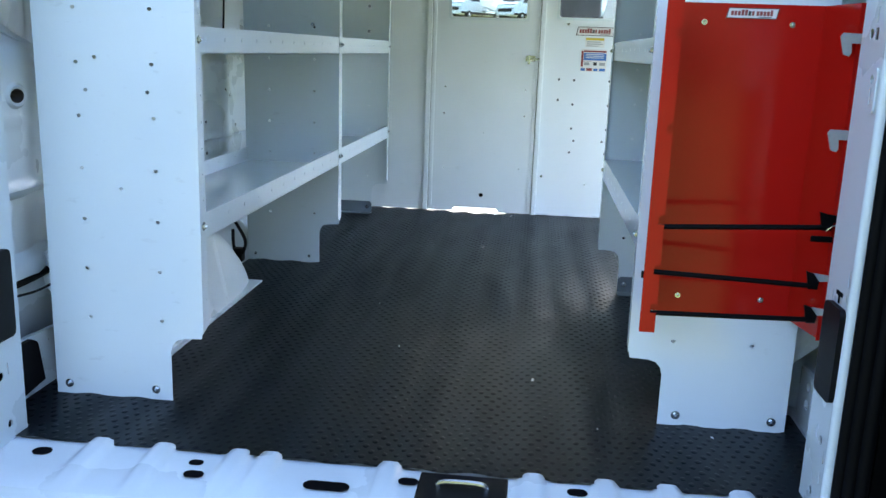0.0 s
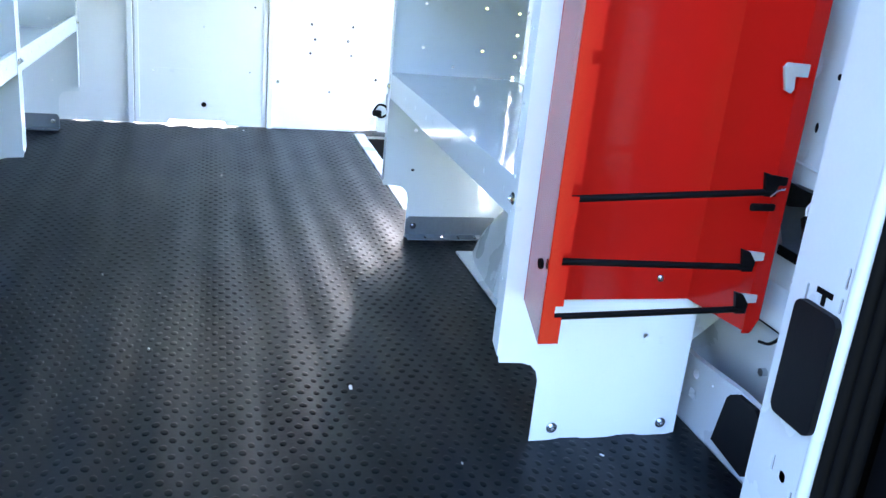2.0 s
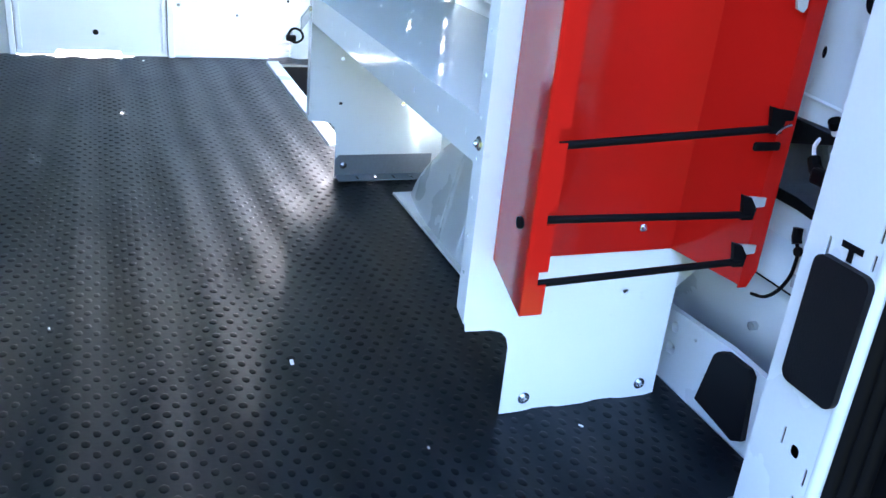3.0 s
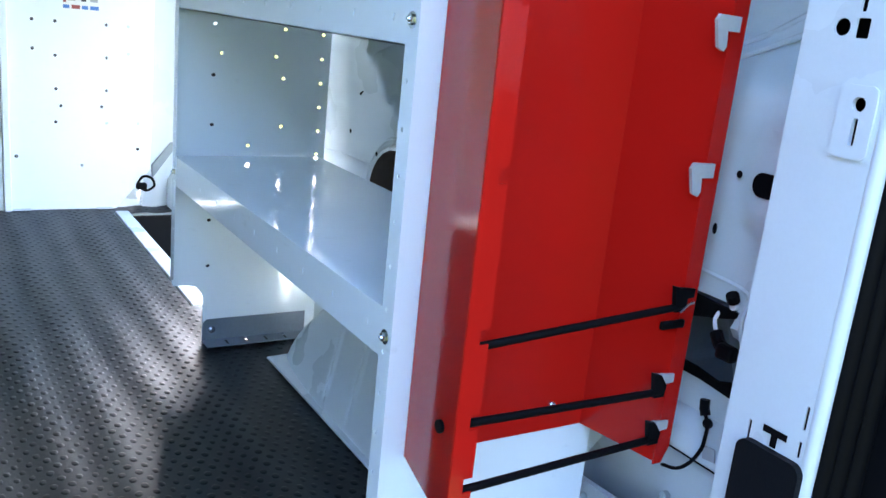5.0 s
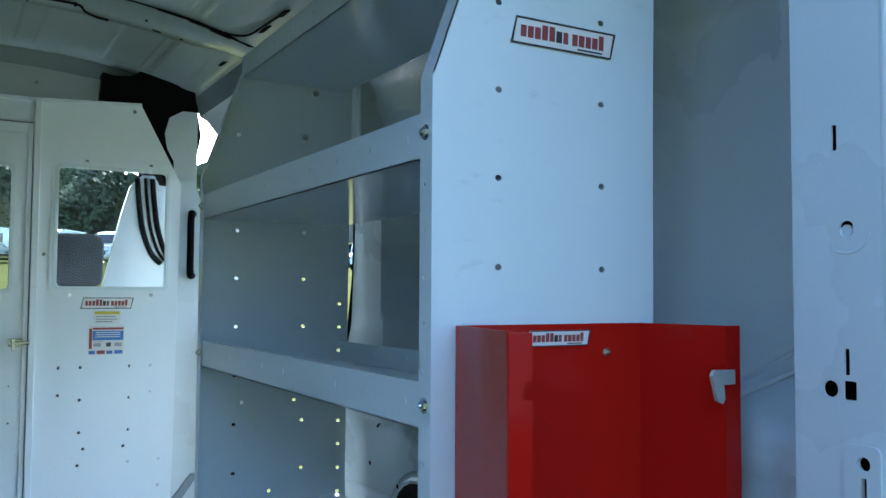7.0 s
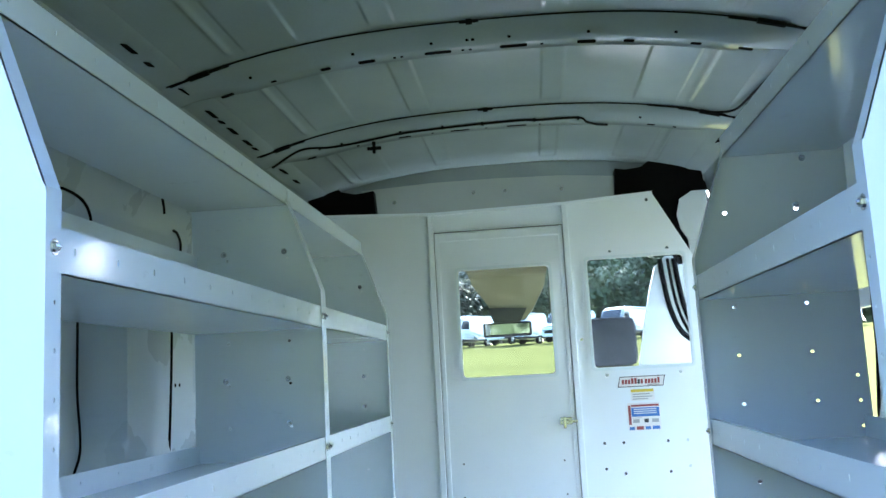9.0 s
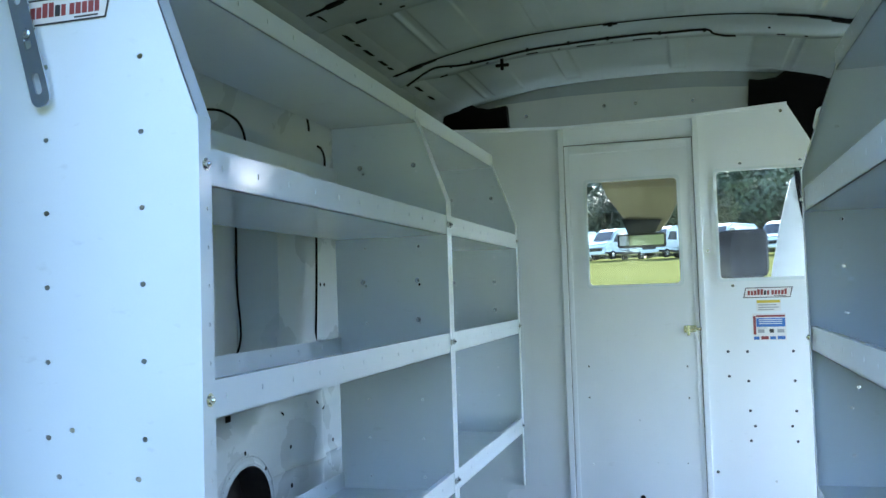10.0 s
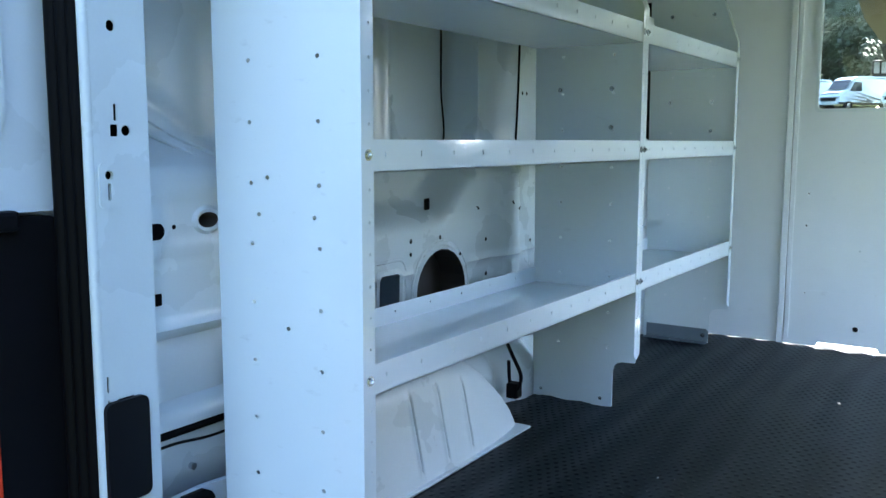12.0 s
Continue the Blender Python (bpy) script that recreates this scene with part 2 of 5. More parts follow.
def curve_pts(points, n=6):
    """Catmull-Rom through the points."""
    p = [Vector(q) for q in points]
    p = [2 * p[0] - p[1]] + p + [2 * p[-1] - p[-2]]
    out = []
    for i in range(1, len(p) - 2):
        for k in range(n):
            t = k / n
            out.append(0.5 * (2 * p[i] + (p[i + 1] - p[i - 1]) * t + (2 * p[i - 1] - 5 * p[i] + 4 * p[i + 1] - p[i + 2]) * t * t
                              + (3 * p[i] - p[i - 1] - 3 * p[i + 1] + p[i + 2]) * t ** 3))
    out.append(p[-2])
    return out


def step(a, b, v):
    t = min(1.0, max(0.0, (v - a) / (b - a)))
    return t * t * (3 - 2 * t)


def bolt(name, at, axis, parent, r=0.008, mat=None):
    """A hex-head bolt with its washer."""
    bm = bmesh.new()
    disc(bm, at, axis, r * 1.35, 0.0015, 16)
    disc(bm, Vector(at) + Vector(axis) * 0.0015, axis, r * 0.86, 0.0045, 6, r * 0.8)
    disc(bm, Vector(at) + Vector(axis) * 0.006, axis, r * 0.45, 0.003, 8, r * 0.3)
    return part(name, bm, mat or GALV, parent, "shiny zinc bolt head")


CX = -0.12          # the van's middle
SKIN = 1.05         # half width to the outer skin
BULK = 5.04         # rear face of the partition


# ---- floor ----
def wave(x, y):
    """The steel floor's corrugations, felt through the mat."""
    return 0.0026 * math.sin(2 * math.pi * (x + 0.02 * math.sin(1.7 * y)) / 0.115) + 0.0012 * noise.noise((x * 5, y * 2.2, 3.0))


def mat_half(y):
    """The mat's edges to either side at y."""
    left = -0.81 if 2.6 < y < 3.48 else -1.0
    right = 0.57 if 2.6 < y < 3.48 else (0.488 if 3.88 < y < 4.97 else 0.76)
    if y < 2.25:
        left, right = -0.915, 0.675
    return left, right


bm = bmesh.new()
ys = [2.195 + 0.03 * i for i in range(97)]
xs = [-1.0 + 0.02 * k for k in range(89)]
rows = [[bm.verts.new((x, y, wave(x, y) - 0.002)) for x in xs] for y in ys]
for j in range(len(ys) - 1):
    l, r = mat_half((ys[j] + ys[j + 1]) / 2)
    for k in range(len(xs) - 1):
        if l < (xs[k] + xs[k + 1]) / 2 < r:
            bm.faces.new((rows[j][k], rows[j][k + 1], rows[j + 1][k + 1], rows[j + 1][k]))
bmesh.ops.delete(bm, geom=[v for v in bm.verts if not v.link_faces], context="VERTS")
floor = part("floor", bm, MATBASE, smooth=True)
tagged(floor, "black ribbed rubber cargo mat with raised round studs", "floor", kind="structure")

# studs of the mat
verts, faces = [], []
pitch = 0.0275
for j in range(int(2.84 / (pitch * 0.873))):
    y = 2.205 + j * pitch * 0.873
    l, r = mat_half(y)
    for near in (y - 0.03, y + 0.03):
        l, r = max(l, mat_half(near)[0]), min(r, mat_half(near)[1])
    x = -1.0 + (pitch / 2 if j % 2 else 0)
    while x < r - 0.012:
        if x > l + 0.012:
            z = wave(x, y) - 0.002
            b = len(verts)
            for rad, h in ((0.0080, -0.0006), (0.0062, 0.0003), (0.0036, 0.0006)):
                verts += [(x + rad * math.cos(math.pi * k / 4), y + rad * 1.3 * math.sin(math.pi * k / 4), z + h) for k in range(8)]
            for ring in (0, 8):
                faces += [(b + ring + k, b + ring + (k + 1) % 8, b + ring + 8 + (k + 1) % 8, b + ring + 8 + k) for k in range(8)]
            faces.append(tuple(b + 16 + k for k in range(8)))
        x += pitch
me = bpy.data.meshes.new("mat_studs")
me.from_pydata(verts, [], faces)
me.materials.append(RUBBER)
me.polygons.foreach_set("use_smooth", [True] * len(me.polygons))
studs = new("mat_studs", me)
studs.parent = floor
tagged(studs, "small raised rubber studs in staggered rows", kind="stuff")

# steel underfloor that closes the van below
underfloor = part("underfloor", boxes(((CX - SKIN, 2.13, -0.09), (0.487, 6.9, -0.012)), ((0.487, 2.13, -0.09), (CX + SKIN, 3.86, -0.012)),
                                      ((0.487, 4.99, -0.09), (CX + SKIN, 6.9, -0.012))), BODY)
tagged(underfloor, "white painted steel van floor pan", "floor", kind="structure")

# step well at the side door
step_well = thing("door_step", "white door sill and dark step below the side door", "step", at=(0.6, 4.4, -0.2), kind="structure")


part("sill_strip", boxes(((0.486, 3.88, -0.04), (0.534, 4.97, 0.006)), bevel=0.003), BODY, step_well, "white painted sill edge")
part("tread", boxes(((0.532, 3.86, -0.26), (0.93, 4.99, -0.22))), PLASTIC, step_well, "dark plastic step tread")
part("well_end", boxes(((0.532, 4.975, -0.26), (0.93, 5.0, -0.02))), PLASTIC, step_well)
part("well_end", boxes(((0.532, 3.84, -0.26), (0.93, 3.86, -0.02))), PLASTIC, step_well)
part("riser", boxes(((0.49, 3.86, -0.26), (0.532, 4.99, -0.045))), PLASTIC, step_well)

# ---- side walls ----
def relief(y, z):
    """How far the inner body panel stands in from the outer skin."""
    zt = 0.64 + 0.18 * (1 - step(2.62, 2.8, y)) + 1.5 * step(3.55, 3.62, y) * (1 - step(3.96, 4.03, y)) + 0.12 * step(3.36, 3.55, y) + 0.12 * step(4.0, 4.1, y)
    w = 0.12 * (1 - step(zt - 0.05, zt + 0.04, z)) * (1 - step(1.30, 1.45, z))
    if y < 2.6:
        flare = 0.20 * ((2.6 - y) / 0.45) ** 1.7
        flat = 0.02 * (1 - step(2.5, 2.6, y))
        w += flat + (flare - flat) * step(0.86, 1.2, z)
        w += 0.009 * (1 - step(0.102, 0.114, math.hypot(y - 2.255, z - 0.675)))     # raised boss round the D-shaped hole
    if y < 2.75:
        near = 1 - step(2.62, 2.75, y)
        w -= 0.028 * step(0.298, 0.310, z) * (1 - step(0.442, 0.456, z)) * near * step(2.30, 2.325, y)
    w += 0.05 * step(4.86, 4.93, y) * (1 - step(1.30, 1.45, z))
    if z > 1.40:
        w += 0.30 * ((z - 1.40) / 0.4) ** 2.2
    w += 0.07 * (1 - step(0.10, 0.20, z))
    flat = step(0.14, 0.175, math.hypot(y - 3.37, z - 0.40)) * step(0.07, 0.10, math.hypot(y - 3.11, z - 0.40))
    for zc, h, s in ((0.631, 0.009, 0.007), (0.472, 0.010, 0.009), (0.74, 0.006, 0.01)):
        w += flat * h * math.exp(-((z - zc) / s) ** 2)
    if z > 0.75:
        for yc in (2.72, 3.0, 3.26, 4.3, 4.62):
            w += 0.014 * math.exp(-((y - yc) / 0.025) ** 2) * step(0.75, 0.85, z)
        w -= 0.012 * math.exp(-((z - (1.05 - 0.55 * (y - 2.2))) / 0.02) ** 2) * (y < 2.7)
    if y < 2.75 and z < 0.31:                       # the trough behind the tie-down ledge
        w += (0.118 - 0.07 * step(0.0, 0.2, 0.2 - z) + 0.006 * math.exp(-((z - 0.215) / 0.006) ** 2) + 0.006 * math.exp(-((z - 0.24) / 0.006) ** 2) - w) * (1 - step(0.240, 0.262, z)) * (1 - step(2.62, 2.75, y))
    w += 0.03 * step(1.42, 1.46, z) * (1 - step(1.56, 1.60, z))
    w += 0.026 * step(3.64, 3.74, y) * (1 - step(3.80, 3.86, y)) * (1 - step(0.72, 0.9, z))
    if y < 2.34:                                    # tucks in behind the rear jamb
        w += (min(w, 0.243) - w) * (1 - step(2.30, 2.34, y))
    return w


def side_x(side, y, z):
    w = relief(y, z)
    if side > 0 and y > 3.6:                        # the pillar turns outwards to the side door
        w -= (0.010 + 0.012 * step(0.70, 1.20, z)) * step(3.66, 3.80, y) * (1 - step(1.25, 1.4, z))
    return CX + side * (SKIN - w)


# openings that go right through the inner panel: y, z, half sizes, squareness, and the side (0: both)
CUTS = ((3.37, 0.40, 0.138, 0.133, 2, 0), (3.11, 0.40, 0.051, 0.086, 12, 0), (2.468, 0.680, 0.031, 0.021, 2, 0), (2.403, 0.434, 0.061, 0.066, 12, 1))


def in_cut(p, c):
    return (abs(p.y - c[0]) / c[2]) ** c[4] + (abs(p.z - c[1]) / c[3]) ** c[4] < 1.0


def body_side(name, side, y0, y1, z0, z1, label):
    bm = bmesh.new()
    ny, nz = int((y1 - y0) / 0.014), int((z1 - z0) / 0.014)
    grid = [[bm.verts.new((side_x(side, y0 + (y1 - y0) * i / ny, z0 + (z1 - z0) * k / nz), y0 + (y1 - y0) * i / ny, z0 + (z1 - z0) * k / nz))
             for k in range(nz + 1)] for i in range(ny + 1)]
    for i in range(ny):
        for k in range(nz):
            bm.faces.new((grid[i][k], grid[i + 1][k], grid[i + 1][k + 1], grid[i][k + 1]))
    bmesh.ops.delete(bm, geom=[f for f in bm.faces if any(c[5] != -side and in_cut(f.calc_center_median(), c) for c in CUTS)], context="FACES")
    ob = part(name, bm, BODY, smooth=True)
    tagged(ob, label, "wall", kind="structure")
    xo = CX + side * (SKIN + 0.004)
    part("outer_skin", boxes(((xo, y0, z0 - 0.1), (xo + side * 0.03, y1, 1.85))), BODY, ob, "white outer body sheet")
    return ob


wall_left = body_side("wall_left", -1, 2.245, 6.9, -0.02, 1.705, "white stamped steel side wall of the cargo van")
wall_right = body_side("wall_right", 1, 2.245, 3.79, -0.02, 1.705, "white stamped steel wall behind the side door")
body_side("wall_header", 1, 3.79, 4.96, 1.65, 1.705, "white steel header over the side door opening")
body_side("wall_corner", 1, 3.792, 4.48, 1.22, 1.69, "white steel corner above the side door jamb")
pillar_b = body_side("wall_pillar", 1, 4.96, 5.16, -0.02, 1.705, "white steel pillar at the front of the side door")
part("jamb", boxes(((0.836, 3.775, -0.02), (CX + SKIN + 0.02, 3.795, 1.69)), bevel=0.004), BODY, wall_right, "white door jamb flange")
part("side_seal", tube([(0.812, 3.799, 0.0), (0.814, 3.799, 0.70), (0.820, 3.799, 0.85), (0.834, 3.799, 1.0), (0.838, 3.799, 1.18)], 0.007, 8), SEAL, wall_right, "black rubber door seal")


def wall_hole(wall, side, y, z, ry, rz, shape="oval", lip=True):
    """A punched opening in the body panel, shade painted in, with a pressed rim."""
    if shape == "oval":
        ring = [(y + ry * math.cos(a), z + rz * math.sin(a)) for a in (2 * math.pi * i / 24 for i in range(24))]
        rim = [(y + (ry + 0.014) * math.cos(a), z + (rz + 0.014) * math.sin(a)) for a in (2 * math.pi * i / 24 for i in range(24))]
    else:
        ring = rounded(y - ry, z - rz, y + ry, z + rz, min(ry, rz) * (0.95 if y < 2.33 and ry > 0.02 else 0.3))
        rim = rounded(y - ry - 0.014, z - rz - 0.014, y + ry + 0.014, z + rz + 0.014, min(ry, rz) * 0.4)

    proud = side * min(side * side_x(side, *p) for p in ring)
    level = ry > 0.012 and ry < 0.02 and y > 3        # small plugs stay level where the panel bends

    def lay(p, lift):
        return ((proud if level else side_x(side, *p)) - side * lift, *p)
    bm = bmesh.new()
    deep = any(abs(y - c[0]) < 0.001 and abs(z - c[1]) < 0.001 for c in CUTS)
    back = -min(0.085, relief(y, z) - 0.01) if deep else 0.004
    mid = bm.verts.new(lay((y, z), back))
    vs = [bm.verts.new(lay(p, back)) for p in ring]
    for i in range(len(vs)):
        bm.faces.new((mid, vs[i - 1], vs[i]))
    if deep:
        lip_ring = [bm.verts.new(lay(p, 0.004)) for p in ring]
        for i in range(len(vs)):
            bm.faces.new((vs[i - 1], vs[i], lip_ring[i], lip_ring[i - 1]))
    # the inside is coloured dark in place of its shade
    part("access_hole", bm, (BLUEGREY if shape == "rect" else CAVITY_SHADE) if deep else HOLE_SHADE, wall, "punched opening with its inner shade painted in")
    if lip and ry > 0.015 and y > 2.45:
        bm = bmesh.new()
        a, b, c = ([bm.verts.new(lay(p, h)) for p in q] for q, h in ((ring, 0.004), ([((p[0] + q[0]) / 2, (p[1] + q[1]) / 2) for p, q in zip(ring, rim)], 0.006), (rim, 0.0)))
        for i in range(len(a)):
            bm.faces.new((a[i - 1], a[i], b[i], b[i - 1]))
            bm.faces.new((b[i - 1], b[i], c[i], c[i - 1]))
        part("hole_rim", bm, BODY, wall, smooth=True)


for wall, side in ((wall_left, -1), (wall_right, 1)):
    for y, z, ry, rz, kind in ((3.37, 0.40, 0.13, 0.125, "oval"), (3.11, 0.40, 0.045, 0.08, "rect"), (3.37, 0.655, 0.015, 0.017, "rect"),
                               (2.468, 0.680, 0.026, 0.016, "oval"), (2.318, 0.667, 0.032, 0.016, "rect"),
                               (2.380, 0.672, 0.005, 0.005, "oval"), (3.212, 0.562, 0.006, 0.007, "oval"), (3.36, 0.561, 0.006, 0.006, "oval"),
                               (3.47, 0.50, 0.006, 0.006, "oval"), (3.627, 0.42, 0.007, 0.007, "oval"), (3.211, 0.525, 0.006, 0.006, "oval"),
                               (3.564, 0.634, 0.006, 0.006, "oval"), (3.625, 0.531, 0.006, 0.006, "oval"), (3.756, 0.642, 0.006, 0.006, "oval"),
                               (2.30, 1.02, 0.008, 0.008, "oval")):
        wall_hole(wall, side, y, z, ry, rz, kind)
wall_hole(wall_left, -1, 2.335, 0.533, 0.010, 0.012, "rect")
wall_hole(wall_right, 1, 2.404, 0.592, 0.004, 0.008)
wall_hole(wall_right, 1, 2.403, 0.434, 0.055, 0.060, "rect", lip=False)
for y, z in ((3.86, 1.0), (3.89, 1.0), (3.80, 0.62), (3.93, 0.50)):
    wall_hole(wall_left, -1, y, z, 0.006, 0.006)

# low tie-down ledges beside the rear pillars, with their black corner pads
for side, wall in ((-1, wall_left), (1, wall_right)):
    x = CX + side * 0.893
    part("wheel_ledge", sheet([(2.262, -0.01), (2.62, -0.01), (2.62, 0.124), (2.576, 0.121), (2.42, 0.132), (2.33, 0.129), (2.262, 0.126)],
                              [circle(2.557, 0.094, 0.010, 12), rounded(2.546, 0.043, 2.568, 0.063, 0.004), circle(2.50, 0.10, 0.003, 8)],
                              side * 0.012, "yz", x), BODY, wall)
    part("corner_pad", sheet([(2.340, 0.016), (2.360, 0.004), (2.459, 0.016), (2.440, 0.110), (2.432, 0.120), (2.415, 0.129), (2.362, 0.130), (2.352, 0.122)], [], -side * 0.010, "yz", x - side * 0.001),
         PLASTIC, wall, "black rubber corner pad")
    part("wire_duct", tube([(side_x(side, y, 0.252) - side * 0.003, y, 0.256) for y in (2.33, 2.4, 2.48, 2.56, 2.64)], 0.011 if side < 0 else 0.003, 8), SEAL, wall, "black wiring duct")
    part("ledge_nut", disc(bmesh.new(), (side_x(side, 2.427, 0.164) - side * 0.001, 2.427, 0.164), (-side, 0, 0), 0.008, 0.010, 6), GALV, wall)


# ---- wheel housings ----
def wheel_house(side):
    h = thing("wheel_house", "white painted steel wheel housing with pressed ribs", "wheel housing", "wheel housings", (CX + side * 0.75, 3.0, 0))
    bm = bmesh.new()
    xin = 0.688                                     # half distance between the housings
    ny = 360
    rows = []
    for i in range(ny + 1):
        y = 2.56 + 0.89 * i / ny
        f = max(0.0, (y - 2.99) / 0.462)
        top = 0.288 * (1 - min(1.0, f) ** 2.4) ** 0.62 + 0.004         # the end rounds down to the floor
        r = min(0.075, top * 0.45)
        face = top - r
        row = []
        for k in range(15):                         # the leaning face with its pressed ribs
            z = face * k / 14
            rib = sum(0.013 * math.exp(-((y - c) / 0.0038) ** 2) - 0.004 * math.exp(-((y - c + 0.010) / 0.006) ** 2) for c in (2.937, 3.056, 3.173)) * step(0.026, 0.042, z) * (1 - 0.85 * step(face - 0.02, face + 0.01, z))
            row.append(bm.verts.new((CX + side * (xin + 0.055 * z / 0.262 + 0.03 * f ** 4 + rib), y, z)))
        x0 = xin + 0.055 * face / 0.262 + 0.03 * f ** 4
        for q in range(1, 9):                       # the rounded shoulder
            q *= math.pi / 16
            row.append(bm.verts.new((CX + side * (x0 + r * (1 - math.cos(q)) * 1.2 + r * 0.2 * math.sin(q)), y, face + r * math.sin(q))))
        row.append(bm.verts.new((CX + side * (SKIN - 0.02), y, top + 0.012)))
        rows.append(row)
    for a, b in zip(rows, rows[1:]):
        for k in range(len(a) - 1):
            bm.faces.new((a[k], a[k + 1], b[k + 1], b[k]))
    bm.faces.new(rows[0])
    part("housing", bm, BODY, h, smooth=True)
    part("flange", boxes(((CX + side * (xin - 0.012), 2.56, 0.0), (CX + side * (xin + 0.05), 3.47, 0.006)), bevel=0.002), BODY, h, "narrow white seam flange")
    return h


wheel_house(-1)
wheel_house(1)


# ---- roof ----
def roof_z(x):
    u = abs(x - CX) / 0.85
    return 1.885 - 0.115 * u ** 2.6


bm = bmesh.new()
nx, ny = 420, 120
grid = []
for i in range(nx + 1):
    x = CX - 0.86 + 1.72 * i / nx
    row = []
    for j in range(ny + 1):
        y = 2.13 + 3.05 * j / ny
        off = x - CX
        span = max(step(0.0, 0.03, 0.30 - abs(y - yc)) for yc in (2.49, 3.25, 4.01, 4.79))
        d = 0.0
        for u0, u1 in ((-0.275, -0.215), (0.167, 0.227), (-0.60, -0.47), (0.47, 0.60)):     # shallow pressed channels
            d -= 0.0035 * step(u0 - 0.006, u0, off) * (1 - step(u1, u1 + 0.006, off)) * span
        for u in (-0.64, 0.64):                                                # raised ribs
            d -= 0.006 * math.exp(-((off - u) / 0.009) ** 2) * span
        row.append(bm.verts.new((x, y, roof_z(x) + d)))
    grid.append(row)
for i in range(nx):
    for j in range(ny):
        bm.faces.new((grid[i][j], grid[i][j + 1], grid[i + 1][j + 1], grid[i + 1][j]))
for a, b in (((CX - SKIN - 0.03, 2.10, 1.90), (CX + SKIN + 0.03, 5.3, 1.94)), ((CX - SKIN - 0.03, 2.13, 1.78), (CX - 0.84, 5.2, 1.91)), ((CX + 0.84, 2.13, 1.78), (CX + SKIN + 0.03, 5.2, 1.91))):
    box(bm, a, b)
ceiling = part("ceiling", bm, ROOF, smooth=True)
tagged(ceiling, "bare grey-white pressed steel van roof", "ceiling", kind="structure")


BOW = ((-0.030, 0.002), (-0.022, -0.006), (-0.012, -0.018), (0.020, -0.031), (0.042, -0.0400), (0.050, -0.0405), (0.100, -0.0405), (0.108, -0.036), (0.116, -0.010), (0.126, -0.004), (0.140, 0.001))


def bow_drop(a):
    """How far a roof bow hangs below the roof skin, a metres ahead of its middle."""
    for (a0, b0), (a1, b1) in zip(BOW, BOW[1:]):
        if a0 <= a <= a1:
            return b0 + (b1 - b0) * (a - a0) / (a1 - a0)
    return 0.0


def roof_bow(y, label, slots, dots=(-0.34, -0.13, -0.035, -0.02, 0.075, 0.28, 0.50, -0.62)):
    """A pressed bow: a broad face that slopes forward to a lip with punched slots."""
    bow = thing("roof_bow", label, "roof bow", "roof bows", (CX, y, 1.84), kind="structure")
    n = 60
    bm = bmesh.new()
    rows = []
    for i in range(n + 1):
        x = CX - 0.85 + 1.70 * i / n
        fade = 1 - 0.85 * step(0.62, 0.84, abs(x - CX))          # the bow flattens where it meets the rails
        rows.append([bm.verts.new((x, y + a, roof_z(x) + b * fade)) for a, b in BOW])
    for r0, r1 in zip(rows, rows[1:]):
        for k in range(len(BOW) - 1):
            bm.faces.new((r0[k], r0[k + 1], r1[k + 1], r1[k]))
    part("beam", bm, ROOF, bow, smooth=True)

    def lay(x, a, w, h, turn):
        slope = (roof_z(CX + x + 0.01) - roof_z(CX + x - 0.01)) / 0.02
        bm = sheet(rounded(-w, -h, w, h, min(w, h) * 0.6, 3), [], -0.0015, "xy", -0.0006)
        m = Matrix.Translation((CX + x, y + a, roof_z(CX + x) + bow_drop(a))) @ Matrix.Rotation(-math.atan(slope), 4, "Y") @ Matrix.Rotation(turn, 4, "X")
        bmesh.ops.transform(bm, matrix=m, verts=bm.verts[:])
        # the slot's inner shade is a near-black plate laid on the bow
        part("slot", bm, HOLE_SHADE, bow, "punched slot painted as a near-black plate")
    for x, w, h in slots:
        lay(x, 0.068, w, h, 0.0)
    for x in dots:
        lay(x, 0.022, 0.0042, 0.0042, -0.40)
    line = [CX - 0.83 + 1.66 * k / 40 for k in range(41)]
    part("sealant_line", tube([(x, y - 0.033, roof_z(x) - 0.003) for x in line], 0.0022, 6), SEAL, bow, "thin dark sealant line", smooth=True)
    for u0, u1 in ((-0.82, -0.66), (0.62, 0.82), (-0.05, 0.0)):                 # thick black sealant at the ends
        ends = [CX + u0 + (u1 - u0) * k / 6 for k in range(7)]
        bm = tube([(x, y - 0.033, roof_z(x) - 0.005) for x in ends], 0.0045, 6)
        tube([(x, y - 0.034, roof_z(x) - 0.006) for x in ends[2:5]], 0.0080, 6, bm)
        part("sealant_strip", bm, SEAL, bow, "black sealant strip", smooth=True)
    return bow


LONG_SLOTS = ((-0.70, 0.018, 0.008), (-0.425, 0.014, 0.009), (-0.311, 0.023, 0.010), (-0.235, 0.004, 0.004), (-0.215, 0.004, 0.004), (-0.117, 0.036, 0.009), (-0.05, 0.004, 0.004), (-0.03, 0.004, 0.004),
              (0.085, 0.036, 0.009), (0.16, 0.004, 0.004), (0.277, 0.024, 0.010), (0.387, 0.014, 0.008), (0.557, 0.014, 0.007), (0.68, 0.018, 0.008), (-0.57, 0.008, 0.005))
THIN_SLOTS = ((-0.66, 0.016, 0.006), (-0.49, 0.006, 0.005), (-0.32, 0.022, 0.006), (-0.22, 0.004, 0.003), (-0.122, 0.034, 0.005), (-0.03, 0.004, 0.003), (0.078, 0.034, 0.005), (0.16, 0.004, 0.003),
              (0.541, 0.014, 0.005), (0.62, 0.006, 0.004))
roof_bow(4.385, "pressed steel roof bow with slots and black cable", THIN_SLOTS, (0.50, -0.62))
